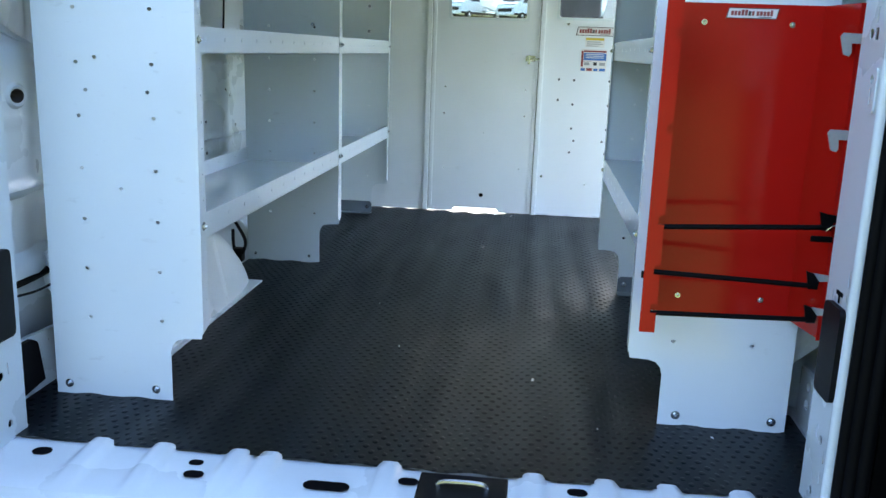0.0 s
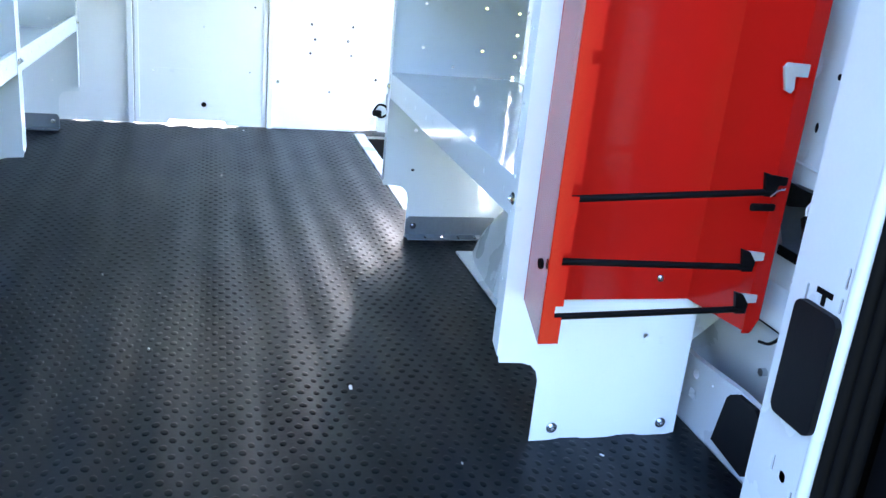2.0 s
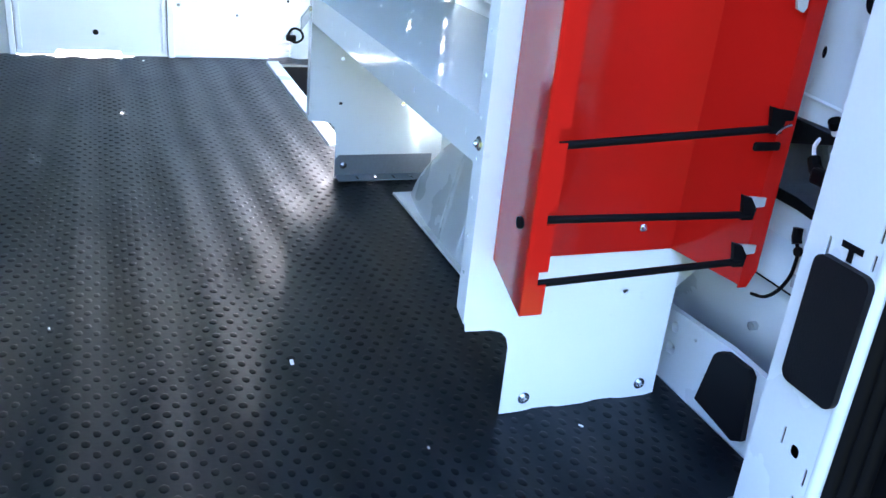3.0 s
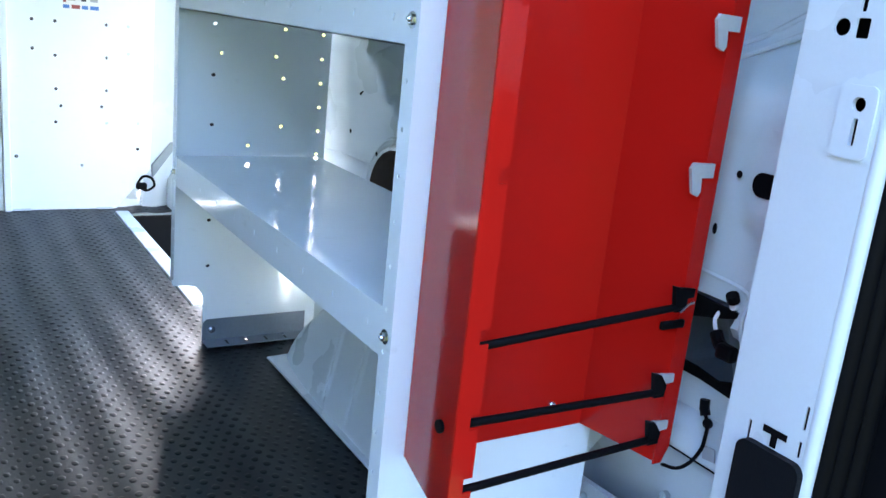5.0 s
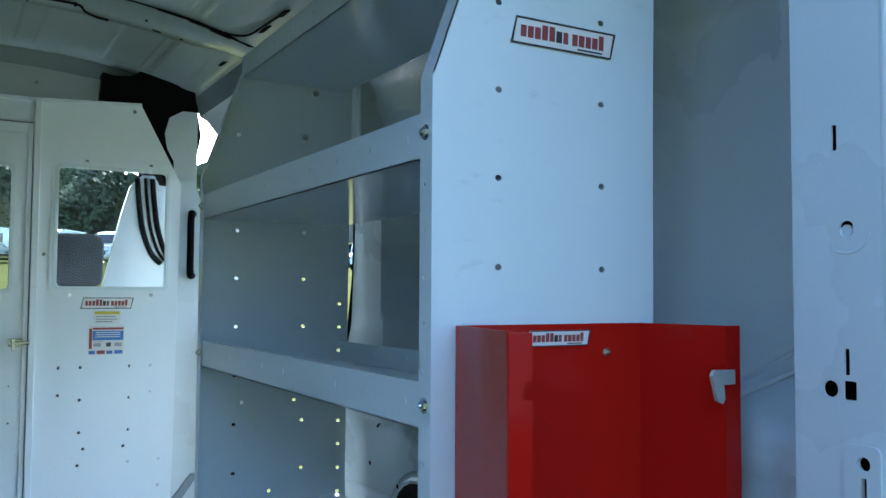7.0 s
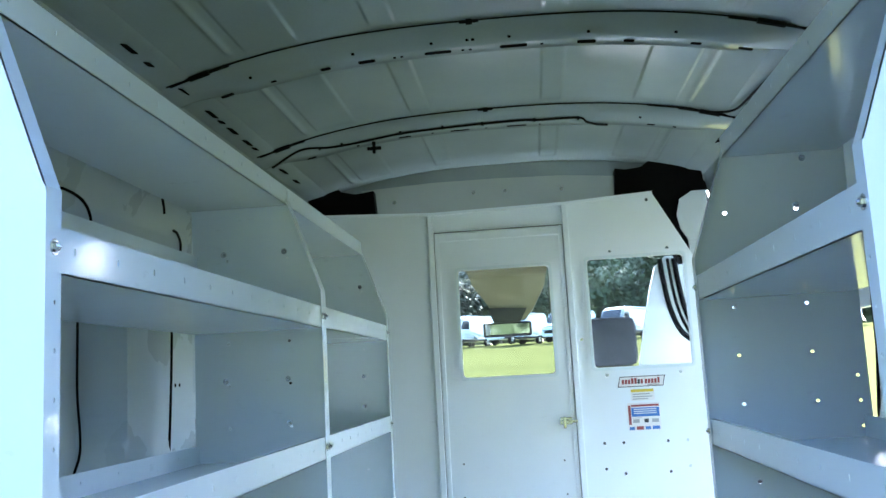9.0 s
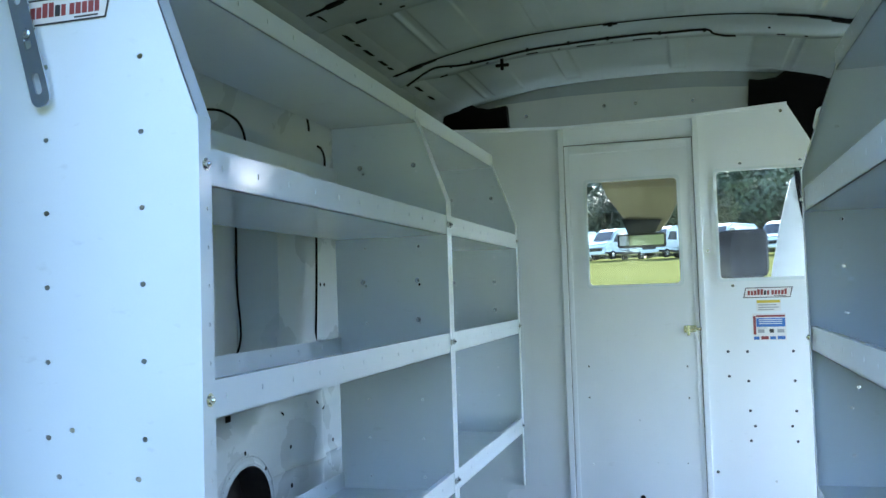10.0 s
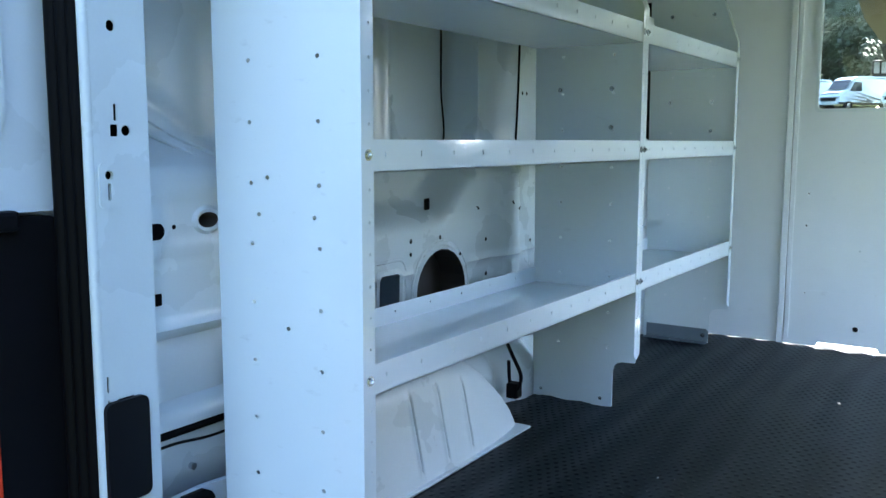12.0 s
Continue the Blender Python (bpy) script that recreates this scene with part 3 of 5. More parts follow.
roof_bow(3.625, "pressed steel roof bow with punched slots", LONG_SLOTS)
roof_bow(2.865, "pressed steel roof bow with punched slots", LONG_SLOTS)
roof_bow(2.215, "pressed steel roof bow over the rear doors", LONG_SLOTS)


def cable(name, pts, r, label, mat=SEAL):
    ob = part(name, tube(curve_pts(pts), r, 6), mat, smooth=True)
    return tagged(ob, label, "cable")


def along_bow(row, y=4.385):
    return [(x, y + a + 0.013, roof_z(x) + bow_drop(a + 0.013) - 0.005) for x, a in row]


cable("roof_cable", [(-0.90, 4.36, 1.735)] + along_bow(((-0.80, -0.02), (-0.70, 0.01), (-0.60, 0.02), (-0.45, 0.015), (-0.30, 0.015), (-0.16, 0.012), (-0.02, 0.010), (0.03, 0.014), (0.17, 0.010), (0.20, 0.035), (0.235, 0.066), (0.275, 0.070))),
      0.004, "black wiring loom clipped along the roof bow")
for x in (-0.66, -0.45, -0.30, -0.16, 0.02, 0.17):
    tie = part("cable_tie", disc(bmesh.new(), Vector(along_bow(((x, 0.012),))[0]) + Vector((-0.004, 0, 0)), (1, 0, 0), 0.0075, 0.008, 8), SEAL)
    tagged(tie, "small black tie holding the roof cable", "cable tie", "roof cable ties")
cable("roof_cable", along_bow(((0.40, -0.05), (0.52, -0.055), (0.60, -0.05))) + [(0.655, 4.25, 1.778), (0.67, 4.1, 1.776), (0.68, 3.95, 1.775)], 0.004, "black wiring loom along the roof edge")
clip = thing("cable_clip", "small black cross-shaped cable clip on the roof bow", "cable clip", at=(-0.545, 4.40, 1.80))
part("clip_body", boxes(((-0.552, 4.405, 1.772), (-0.540, 4.417, 1.815)), ((-0.570, 4.405, 1.784), (-0.520, 4.417, 1.796)), bevel=0.003), SEAL, clip)


def roof_rail(side, y0, y1, slots):
    rail = thing("roof_rail", "grey pressed steel rail along the roof edge", "rail", "roof rails", (CX + side * 0.85, 3.6, 1.72), kind="structure")
    prof = [(0.764, 1.798), (0.780, 1.788), (0.848, 1.772), (0.853, 1.765), (0.862, 1.715), (0.868, 1.69), (0.90, 1.675), (0.96, 1.60)]
    bm = bmesh.new()
    n = int((y1 - y0) / 0.05)
    rows = [[bm.verts.new((CX + side * h, y0 + (y1 - y0) * i / n, z)) for h, z in prof] for i in range(n + 1)]
    for a, b in zip(rows, rows[1:]):
        for k in range(len(prof) - 1):
            bm.faces.new((a[k], a[k + 1], b[k + 1], b[k]))
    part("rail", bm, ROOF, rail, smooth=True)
    for a, b in slots:
        bm = sheet(rounded(a, -0.017, b, 0.017, 0.003, 3), [], -side * 0.002, "yz", 0.0)
        bmesh.ops.transform(bm, matrix=Matrix.Translation((CX + side * 0.814, 0, 1.7795)) @ Matrix.Rotation(side * radians(76.8), 4, "Y"), verts=bm.verts[:])
        # near-black plate painted as the slot's shaded inside
        part("slot", bm, HOLE_SHADE, rail, "punched slot painted as a near-black plate")


roof_rail(-1, 2.2, 5.18, ((3.30, 3.36), (3.42, 3.45), (3.62, 3.67), (3.82, 3.89), (3.92, 3.95), (4.0, 4.07), (4.145, 4.21), (4.24, 4.27), (4.56, 4.635), (4.74, 4.80)))
roof_rail(1, 2.2, 5.18, ((3.30, 3.36), (3.95, 4.02), (4.12, 4.2), (4.60, 4.66)))

# ---- front header, black trim and cab behind the partition ----
header = part("front_header", sheet([(-0.75, 1.60), (0.42, 1.60), (0.40, 1.790), (0.141, 1.813), (-0.147, 1.821), (-0.432, 1.822), (-0.74, 1.808)],
                                   [], 0.02, "xz", 5.17), CREAM)
for x, z in ((-0.598, 1.747), (-0.248, 1.765), (-0.112, 1.764), (0.13, 1.755)):
    bolt("screw", (x, 5.17, z), (0, -1, 0), header, 0.006)
closing = part("roof_front", boxes(((CX - 0.9, 5.19, 1.75), (CX + 0.9, 5.21, 1.93))), ROOF)
tagged(closing, "grey steel closing the roof above the cab", "ceiling", kind="structure")
pillar_face = part("pillar_face", sheet([(0.605, -0.03), (0.74, -0.03), (0.74, 1.30), (0.70, 1.42), (0.625, 1.40)], [], 0.05, "xz", 5.065), BODY, pillar_b)
part("pillar_cap", sheet([(0.72, 1.69), (0.66, 1.69), (0.61, 1.66), (0.593, 1.595), (0.604, 1.535), (0.63, 1.49), (0.635, 1.38), (0.72, 1.38)], [], 0.012, "xz", 5.098), BODY, pillar_b)
tagged(header, "cream painted roof cross member above the partition", "header", kind="structure")
for side, pts in ((-1, [(-1.08, 1.55), (-0.67, 1.55), (-0.673, 1.70), (-0.680, 1.795), (-0.76, 1.785), (-0.821, 1.800), (-0.88, 1.850), (-0.935, 1.872), (-0.97, 1.850), (-1.03, 1.832), (-1.08, 1.80)]),
                  (1, [(0.345, 1.64), (0.47, 1.64), (0.60, 1.40), (0.70, 1.39), (0.74, 1.60), (0.72, 1.72), (0.71, 1.80), (0.690, 1.858), (0.64, 1.862), (0.585, 1.885), (0.55, 1.868), (0.463, 1.812), (0.40, 1.806), (0.358, 1.814)])):
    shroud = part("trim_cover", sheet(pts, [], 0.10, "xz", 5.12), TRIM)
    tagged(shroud, "dark moulded plastic trim at the roof corner", "trim", kind="structure")

strip = part("pillar_trim", boxes(((-1.12, 4.985, 0.0), (-0.955, 5.02, 1.44)), bevel=0.006), TRIM)
tagged(strip, "black plastic pillar trim beside the partition", "trim", kind="structure")

# pressed beads round the openings of the inner panels
for side, wall in ((-1, wall_left), (1, wall_right)):
    for row in (((2.32, 0.914), (2.339, 0.902), (2.40, 0.866), (2.483, 0.814), (2.56, 0.765), (2.64, 0.71)), ((2.32, 0.930), (2.342, 0.918), (2.40, 0.895), (2.471, 0.858), (2.56, 0.80), (2.66, 0.73))):
        part("pressed_bead", tube([(side_x(side, *p) + side * 0.002, *p) for p in row], 0.005, 6), BODY, wall, smooth=True)
    frames = [rounded(3.03, 0.285, 3.19, 0.515, 0.03), circle(3.37, 0.40, 0.152, 28)]
    for pts in frames:
        loop_pts = [(side_x(side, *p) + side * 0.001, *p) for p in pts + pts[:1]]
        part("pressed_bead", tube(loop_pts, 0.0042, 6), BODY, wall, smooth=True)

# ---- partition ----
partition = thing("partition", "white steel partition with windows behind the cab", "partition", at=(CX, BULK, 0), kind="structure")
small = [circle(x + 0.002, z + 0.004, 0.0060, 10) for x, z in
         ((0.218, 0.682), (0.293, 0.681), (0.466, 0.681), (0.542, 0.681), (0.218, 0.582), (0.292, 0.562), (0.467, 0.563), (0.543, 0.582), (0.293, 0.443),
          (0.467, 0.443), (0.309, 0.382), (0.449, 0.383), (0.291, 0.323), (0.467, 0.323), (0.379, 0.163), (0.58, 0.324), (0.579, 0.226))]
WIN_R = (0.201, 0.980, 0.591, 1.425)
WIN_D = (-0.328, 0.968, 0.050, 1.413)
part("panel", sheet([(0.124, 0.0), (0.505, 0.0), (0.628, 0.15), (0.634, 0.3), (0.645, 1.39), (0.489, 1.683), (0.124, 1.662)],
                                  [rounded(*WIN_R, 0.018)] + small, 0.003, "xz", BULK), WALLPAN, partition)
part("panel", sheet([(-1.04, 0.0), (-0.42, 0.0), (-0.42, 1.655), (-0.80, 1.681), (-1.02, 1.69), (-1.14, 1.45), (-1.14, 0.8)], [], 0.003, "xz", BULK), WALLPAN, partition)
part("top_panel", sheet([(-0.42, 1.575), (0.124, 1.575), (0.124, 1.662), (-0.42, 1.655)], [], 0.003, "xz", BULK + 0.004), WALLPAN, partition)
part("top_flange", sheet([(-1.0, 1.678), (-0.42, 1.650), (0.124, 1.657), (0.489, 1.676), (0.489, 1.688), (0.124, 1.669), (-0.42, 1.662), (-1.0, 1.690)], [], 0.024, "xz", BULK - 0.012), WALLPAN, partition)
part("jamb", boxes(((-0.442, BULK - 0.016, 0.0), (-0.418, BULK + 0.01, 1.648)), bevel=0.003), WALLPAN, partition)
part("jamb", boxes(((0.116, BULK - 0.022, 0.0), (0.140, BULK + 0.01, 1.655)), bevel=0.003), WALLPAN, partition)
part("lower_bracket", sheet([(0.640, 0.115), (0.730, 0.24), (0.735, 0.255), (0.71, 0.255), (0.638, 0.165)], [], 0.02, "xz", BULK + 0.01), BLUEGREY, partition, "grey lower fixing bracket")
part("foot_tab", boxes(((0.145, BULK - 0.03, 0.0), (0.205, BULK, 0.006)), ((0.43, BULK - 0.03, 0.0), (0.49, BULK, 0.006)), bevel=0.002), GALV, partition)
for x, z in ((0.16, 0.2), (0.16, 1.1), (0.465, 1.655), (0.30, 1.45), (0.53, 1.45), (0.25, 0.953), (0.54, 0.953)):
    bolt("screw", (x, BULK, z), (0, -1, 0), partition, 0.005)


def window_pane(win, y, parent):
    x0, z0, x1, z1 = win
    ring = sheet(rounded(x0 - 0.022, z0 - 0.022, x1 + 0.022, z1 + 0.022, 0.03), [rounded(x0 + 0.004, z0 + 0.004, x1 - 0.004, z1 - 0.004, 0.016)], -0.005, "xz", y - 0.0005)
    part("window_frame", ring, WALLPAN, parent)
    lip = sheet(rounded(x0 - 0.009, z0 - 0.009, x1 + 0.009, z1 + 0.009, 0.016), [rounded(x0 + 0.001, z0 + 0.001, x1 - 0.001, z1 - 0.001, 0.010)], -0.007, "xz", y - 0.002)
    part("window_bead", lip, SHELF, parent, "pale raised bead round the pane")
    pane = part("pane", sheet(rounded(x0 - 0.012, z0 - 0.012, x1 + 0.012, z1 + 0.012, 0.02), [], 0.003, "xz", y + 0.006), PANE, parent, "clear plastic window pane")
    pane.visible_shadow = False


window_pane(WIN_R, BULK, partition)
door_1 = thing("door_1", "white steel partition door with a clear window, shut", "door", at=(-0.16, BULK, 0), kind="structure")
part("leaf", sheet([(-0.4158, 0.002), (-0.29, 0.002), (-0.28, 0.02), (-0.06, 0.02), (-0.05, 0.002), (0.1142, 0.002), (0.1142, 1.5735), (-0.4158, 1.5735)],
                   [rounded(*WIN_D, 0.018), circle(-0.142, 0.088, 0.011, 14)] + [circle(x, z, 0.004, 8) for x, z in
                    ((-0.344, 0.630), (0.058, 0.628), (-0.347, 0.499), (0.060, 0.498), (-0.142, 0.406), (-0.34, 0.220), (-0.075, 0.23), (0.044, 0.232))],
                   0.003, "xz", BULK - 0.008), WALLPAN, door_1)
part("stiffener", boxes(((-0.412, BULK - 0.014, 0.022), (-0.396, BULK - 0.008, 1.570)), ((0.096, BULK - 0.014, 0.022), (0.112, BULK - 0.008, 1.570)),
                        ((-0.396, BULK - 0.012, 1.535), (0.096, BULK - 0.008, 1.570)), bevel=0.002), WALLPAN, door_1)
# black strips paint the shadow in the gap round the door
part("gap_shadow", boxes(((-0.422, BULK - 0.003, 0.002), (-0.406, BULK + 0.002, 1.577)), ((0.106, BULK - 0.003, 0.002), (0.120, BULK + 0.002, 1.577)), ((-0.406, BULK - 0.003, 1.565), (0.106, BULK + 0.002, 1.577))), SEAL, door_1, "black strips painted as the shadow in the door gap")
part("kick_plate", sheet(rounded(-0.335, 0.045, 0.040, 0.232, 0.008), [circle(-0.142, 0.088, 0.0111, 14)], -0.0015, "xz", BULK - 0.0085), WALLPAN, door_1)
# added near-black plate paints the shade behind the finger hole
part("hole_backing", boxes(((-0.18, BULK + 0.001, 0.05), (-0.10, BULK + 0.004, 0.14))), HOLE_SHADE, door_1, "near-black plate painted as shade behind the finger hole")
window_pane(WIN_D, BULK - 0.008, door_1)
bm = boxes(((0.05, BULK - 0.022, 0.768), (0.10, BULK - 0.015, 0.796)), ((0.055, BULK - 0.04, 0.776), (0.12, BULK - 0.028, 0.787)), ((0.062, BULK - 0.05, 0.755), (0.074, BULK - 0.028, 0.80)), bevel=0.003)
latch = part("latch", bm, GALV, door_1, "small zinc slide latch")


def bars(parent, plane_y, rects):
    for x0, z0, x1, z1, mat in rects:
        part("print_bar", boxes(((x0, plane_y - 0.0012, z0), (x1, plane_y - 0.0002, z1))), mat, parent)


def brand_label(x0, z0, x1, z1, y, label):
    """A white plate with a dark border and red lettering shown as plain bars."""
    t = thing("brand_label", label, "label", "brand labels", ((x0 + x1) / 2, y, z0))
    w, h = x1 - x0, z1 - z0
    s = h * 0.25
    part("plate", sheet([(x0, z0), (x1 - s, z0), (x1, z1), (x0 + s, z1)], [], -0.001, "xz", y - 0.0006), LABELW, t)
    b = h * 0.07
    part("border", sheet([(x0, z0), (x1 - s, z0), (x1, z1), (x0 + s, z1)],
                         [[(x0 + b * 1.6, z0 + b), (x1 - s - b * 0.6, z0 + b), (x1 - b * 1.6, z1 - b), (x0 + s + b * 0.6, z1 - b)]], -0.0006, "xz", y - 0.0017), INK_DARK, t)
    rng = random.Random(5)
    x = x0 + w * 0.09
    for k in range(12):
        cw = w * (0.056 + 0.012 * rng.random())
        if k == 7:
            x += w * 0.03
        up = h * (0.72 if k in (3, 4, 11) else 0.6)
        part("print_bar", sheet([(x, z0 + h * 0.28), (x + cw * 0.78, z0 + h * 0.28), (x + cw * 0.86, z0 + up + h * 0.1), (x + cw * 0.08, z0 + up + h * 0.1)],
                                [], -0.0006, "xz", y - 0.0017), INK_RED if k != 5 else INK_DARK, t)
        x += cw
    part("print_bar", boxes(((x0 + w * 0.62, y - 0.0023, z0 + h * 0.13), (x0 + w * 0.86, y - 0.0016, z0 + h * 0.19))), INK_DARK, t)
    return t


brand_label(0.288, 0.901, 0.478, 0.943, BULK, "white and red maker label on the partition")
note = thing("warning_label", "small yellow and white notice on the partition", "label", at=(0.38, BULK, 0.84))
part("plate", boxes(((0.337, BULK - 0.0014, 0.846), (0.430, BULK - 0.0004, 0.893))), LABELW, note)
bars(note, BULK - 0.0013, [(0.339, 0.880, 0.427, 0.891, INK_YELLOW), (0.344, 0.870, 0.413, 0.874, INK_GREY), (0.344, 0.860, 0.421, 0.864, INK_GREY), (0.344, 0.851, 0.403, 0.855, INK_GREY)])
info_label = thing("info_label", "blue, red and white instruction sticker on the partition", "label", at=(0.38, BULK, 0.73))
part("plate", boxes(((0.320, BULK - 0.0014, 0.730), (0.446, BULK - 0.0004, 0.838))), LABELW, info_label)
bars(info_label, BULK - 0.0013, [(0.334, 0.823, 0.443, 0.831, INK_RED), (0.322, 0.753, 0.332, 0.828, INK_RED), (0.334, 0.784, 0.443, 0.819, INK_BLUE), (0.337, 0.778, 0.373, 0.780, INK_GREY),
                                 (0.338, 0.760, 0.363, 0.774, INK_GREY), (0.382, 0.760, 0.399, 0.775, INK_DARK), (0.412, 0.760, 0.438, 0.774, INK_GREY),
                                 (0.322, 0.733, 0.343, 0.745, INK_BLUE), (0.350, 0.733, 0.378, 0.746, INK_RED), (0.384, 0.733, 0.405, 0.745, INK_BLUE), (0.412, 0.733, 0.441, 0.746, INK_BLUE)])
for z in (0.811, 0.803, 0.795):
    bars(info_label, BULK - 0.0024, [(0.344, z, 0.432, z + 0.003, LABELW)])

# grab handle and cable on the door pillar
grab = thing("grab_handle", "black moulded grab handle on the door pillar", "handle", at=(0.70, 5.02, 1.2))
part("grip", tube(curve_pts([(0.70, 5.06, 1.03), (0.685, 5.03, 1.04), (0.682, 5.02, 1.15), (0.685, 5.03, 1.265), (0.70, 5.06, 1.275)]), 0.014, 10), SEAL, grab, smooth=True)
loop = thing("cable_loop", "coiled black cable hanging low at the door pillar", "cable", at=(0.62, 5.06, 0.1))
part("coil", tube(curve_pts([(0.58, 5.045, 0.09), (0.60, 5.03, 0.125), (0.63, 5.02, 0.12), (0.64, 5.02, 0.09), (0.615, 5.03, 0.07), (0.59, 5.03, 0.08)]), 0.005, 8), SEAL, loop, smooth=True)
part("plug", boxes(((0.575, 5.02, 0.075), (0.615, 5.045, 0.10)), bevel=0.006), SEAL, loop)


# ---- shelving ----
LEVELS = (0.380, 0.785, 1.133)     # underside of each tray
LIP = 0.058


def end_panel(xf, side, y, inward, parent, extra=(), bracket=False, bolts=True, rim=0.034, cols=(0.097, 0.267), levels=LEVELS, rise=0.0, deep=0.359):
    """A shelf end panel: plate with holes, front flange and feet. inward: +1 or -1, the way the flange turns along y."""
    def X(d):
        return xf + side * d
    out = [(0.0, 0.175), (0.004, 0.152), (0.045, 0.150), (0.062, 0.145), (0.073, 0.133), (0.078, 0.115), (0.078, -0.003), (deep, -0.003),
           (deep, 0.5), (deep + 0.004, 1.2), (deep + 0.009, 1.515), (0.100, 1.515), (0.0, 1.235)]
    holes = []
    for k in range(11):
        z = 0.189 + rise + 0.1143 * k
        for d in cols:
            holes.append((d, z))
    holes += list(extra)
    ring = [[(X(d + 0.0052 * math.cos(2 * math.pi * i / 10)), z + 0.0042 * math.sin(2 * math.pi * i / 10)) for i in range(10)] for d, z in holes]
    bm = sheet([(X(d), z) for d, z in out], ring, 0.002 * inward, "xz", y)
    panel = part("end_panel", bm, SHELF, parent)
    fl = sheet([(y - inward * 0.0005, 0.165), (y + inward * rim, 0.178), (y + inward * rim, 1.235), (y - inward * 0.0005, 1.235)],
               [circle(y + inward * rim * 0.62, 0.24 + 0.0572 * k, 0.0032, 8) for k in range(17) if min(abs(0.24 + 0.0572 * k - z - 0.03) for z in levels) > 0.02],
               side * 0.0016, "yz", xf - side * 0.0008)
    bm2 = bmesh.new()
    p0, p1 = Vector((X(0), 0, 1.235)), Vector((X(0.100), 0, 1.515))
    nrm = Vector((-side * (p1.z - p0.z), 0, abs(p1.x - p0.x))).normalized() * -0.002
    quad = [Vector((p.x, yy, p.z)) for p in (p0, p1) for yy in (y, y + inward * rim)]
    vs = [bm2.verts.new(q) for q in quad] + [bm2.verts.new(q + nrm) for q in quad]
    for f in ((0, 1, 3, 2), (4, 6, 7, 5), (0, 2, 6, 4), (1, 5, 7, 3), (0, 4, 5, 1), (2, 3, 7, 6)):
        bm2.faces.new([vs[i] for i in f])
    part("front_flange", fl, SHELF, panel)
    part("top_flange", bm2, SHELF, panel)
    if bolts:
        for z in levels:
            bolt("bolt", (xf, y + inward * rim * 0.55, z + 0.031), (-side, 0, 0), panel, 0.0075)
    for d in (0.117, 0.328):
        bolt("foot_bolt", (X(d), y, 0.022), (0, -inward, 0), panel, 0.0075)
    if bracket:
        a = y + inward * 0.003
        pts = [(X(0.078), 0.004), (X(0.345), 0.004), (X(0.345), 0.06), (X(0.088), 0.06), (X(0.078), 0.05)]
        fb = part("foot_bracket", sheet(pts, [], inward * 0.002, "xz", a), BLUEGREY, panel, "grey steel foot bracket")
        part("bracket_flange", sheet([(X(0.078), a), (X(0.345), a), (X(0.345), a + inward * 0.05), (X(0.078), a + inward * 0.05)],
                                     [rounded(*sorted((X(0.13 + 0.05 * k), X(0.137 + 0.05 * k)))[:1], min(a, a + inward * 0.04), *sorted((X(0.13 + 0.05 * k), X(0.137 + 0.05 * k)))[1:],
                                              min(a, a + inward * 0.04) + 0.03, 0.003, 2) for k in range(4)], 0.002, "xy", 0.004), BLUEGREY, fb)
        bolt("bracket_bolt", (X(0.10), a + inward * 0.002, 0.032), (0, inward, 0), fb, 0.007)
    return panel


def tray(name, xf, side, y0, y1, z, d0, d1, parent, lip=LIP, back=0.05):
    """A folded steel shelf tray with front and back lips."""
    def X(d):
        return xf + side * d
    n = int((y1 - y0) / 0.115)
    tray_ob = part(name, boxes(((X(d0), y0, z), (X(d1), y1, z + 0.002))), SHELF, parent)
    slots = [rounded(y0 + 0.06 + 0.115 * k - 0.002, z + lip * 0.55 - 0.005, y0 + 0.06 + 0.115 * k + 0.002, z + lip * 0.55 + 0.005, 0.0018, 2) for k in range(n)]
    part("front_lip", sheet([(y0, z), (y1, z), (y1, z + lip), (y0, z + lip)], slots, side * 0.002, "yz", X(d0)), SHELF, tray_ob)
    part("lip_fold", boxes(((X(d0 + 0.002), y0, z + lip - 0.002), (X(d0 + 0.014), y1, z + lip)), bevel=0.0006), SHELF, tray_ob)
    if back:
        part("back_lip", sheet([(y0, z), (y1, z), (y1, z + back), (y0, z + back)],
                               [circle(y0 + 0.08 + 0.16 * k, z + 0.03, 0.003, 8) for k in range(int((y1 - y0) / 0.16))], -side * 0.002, "yz", X(d1)), SHELF, tray_ob)
    return tray_ob


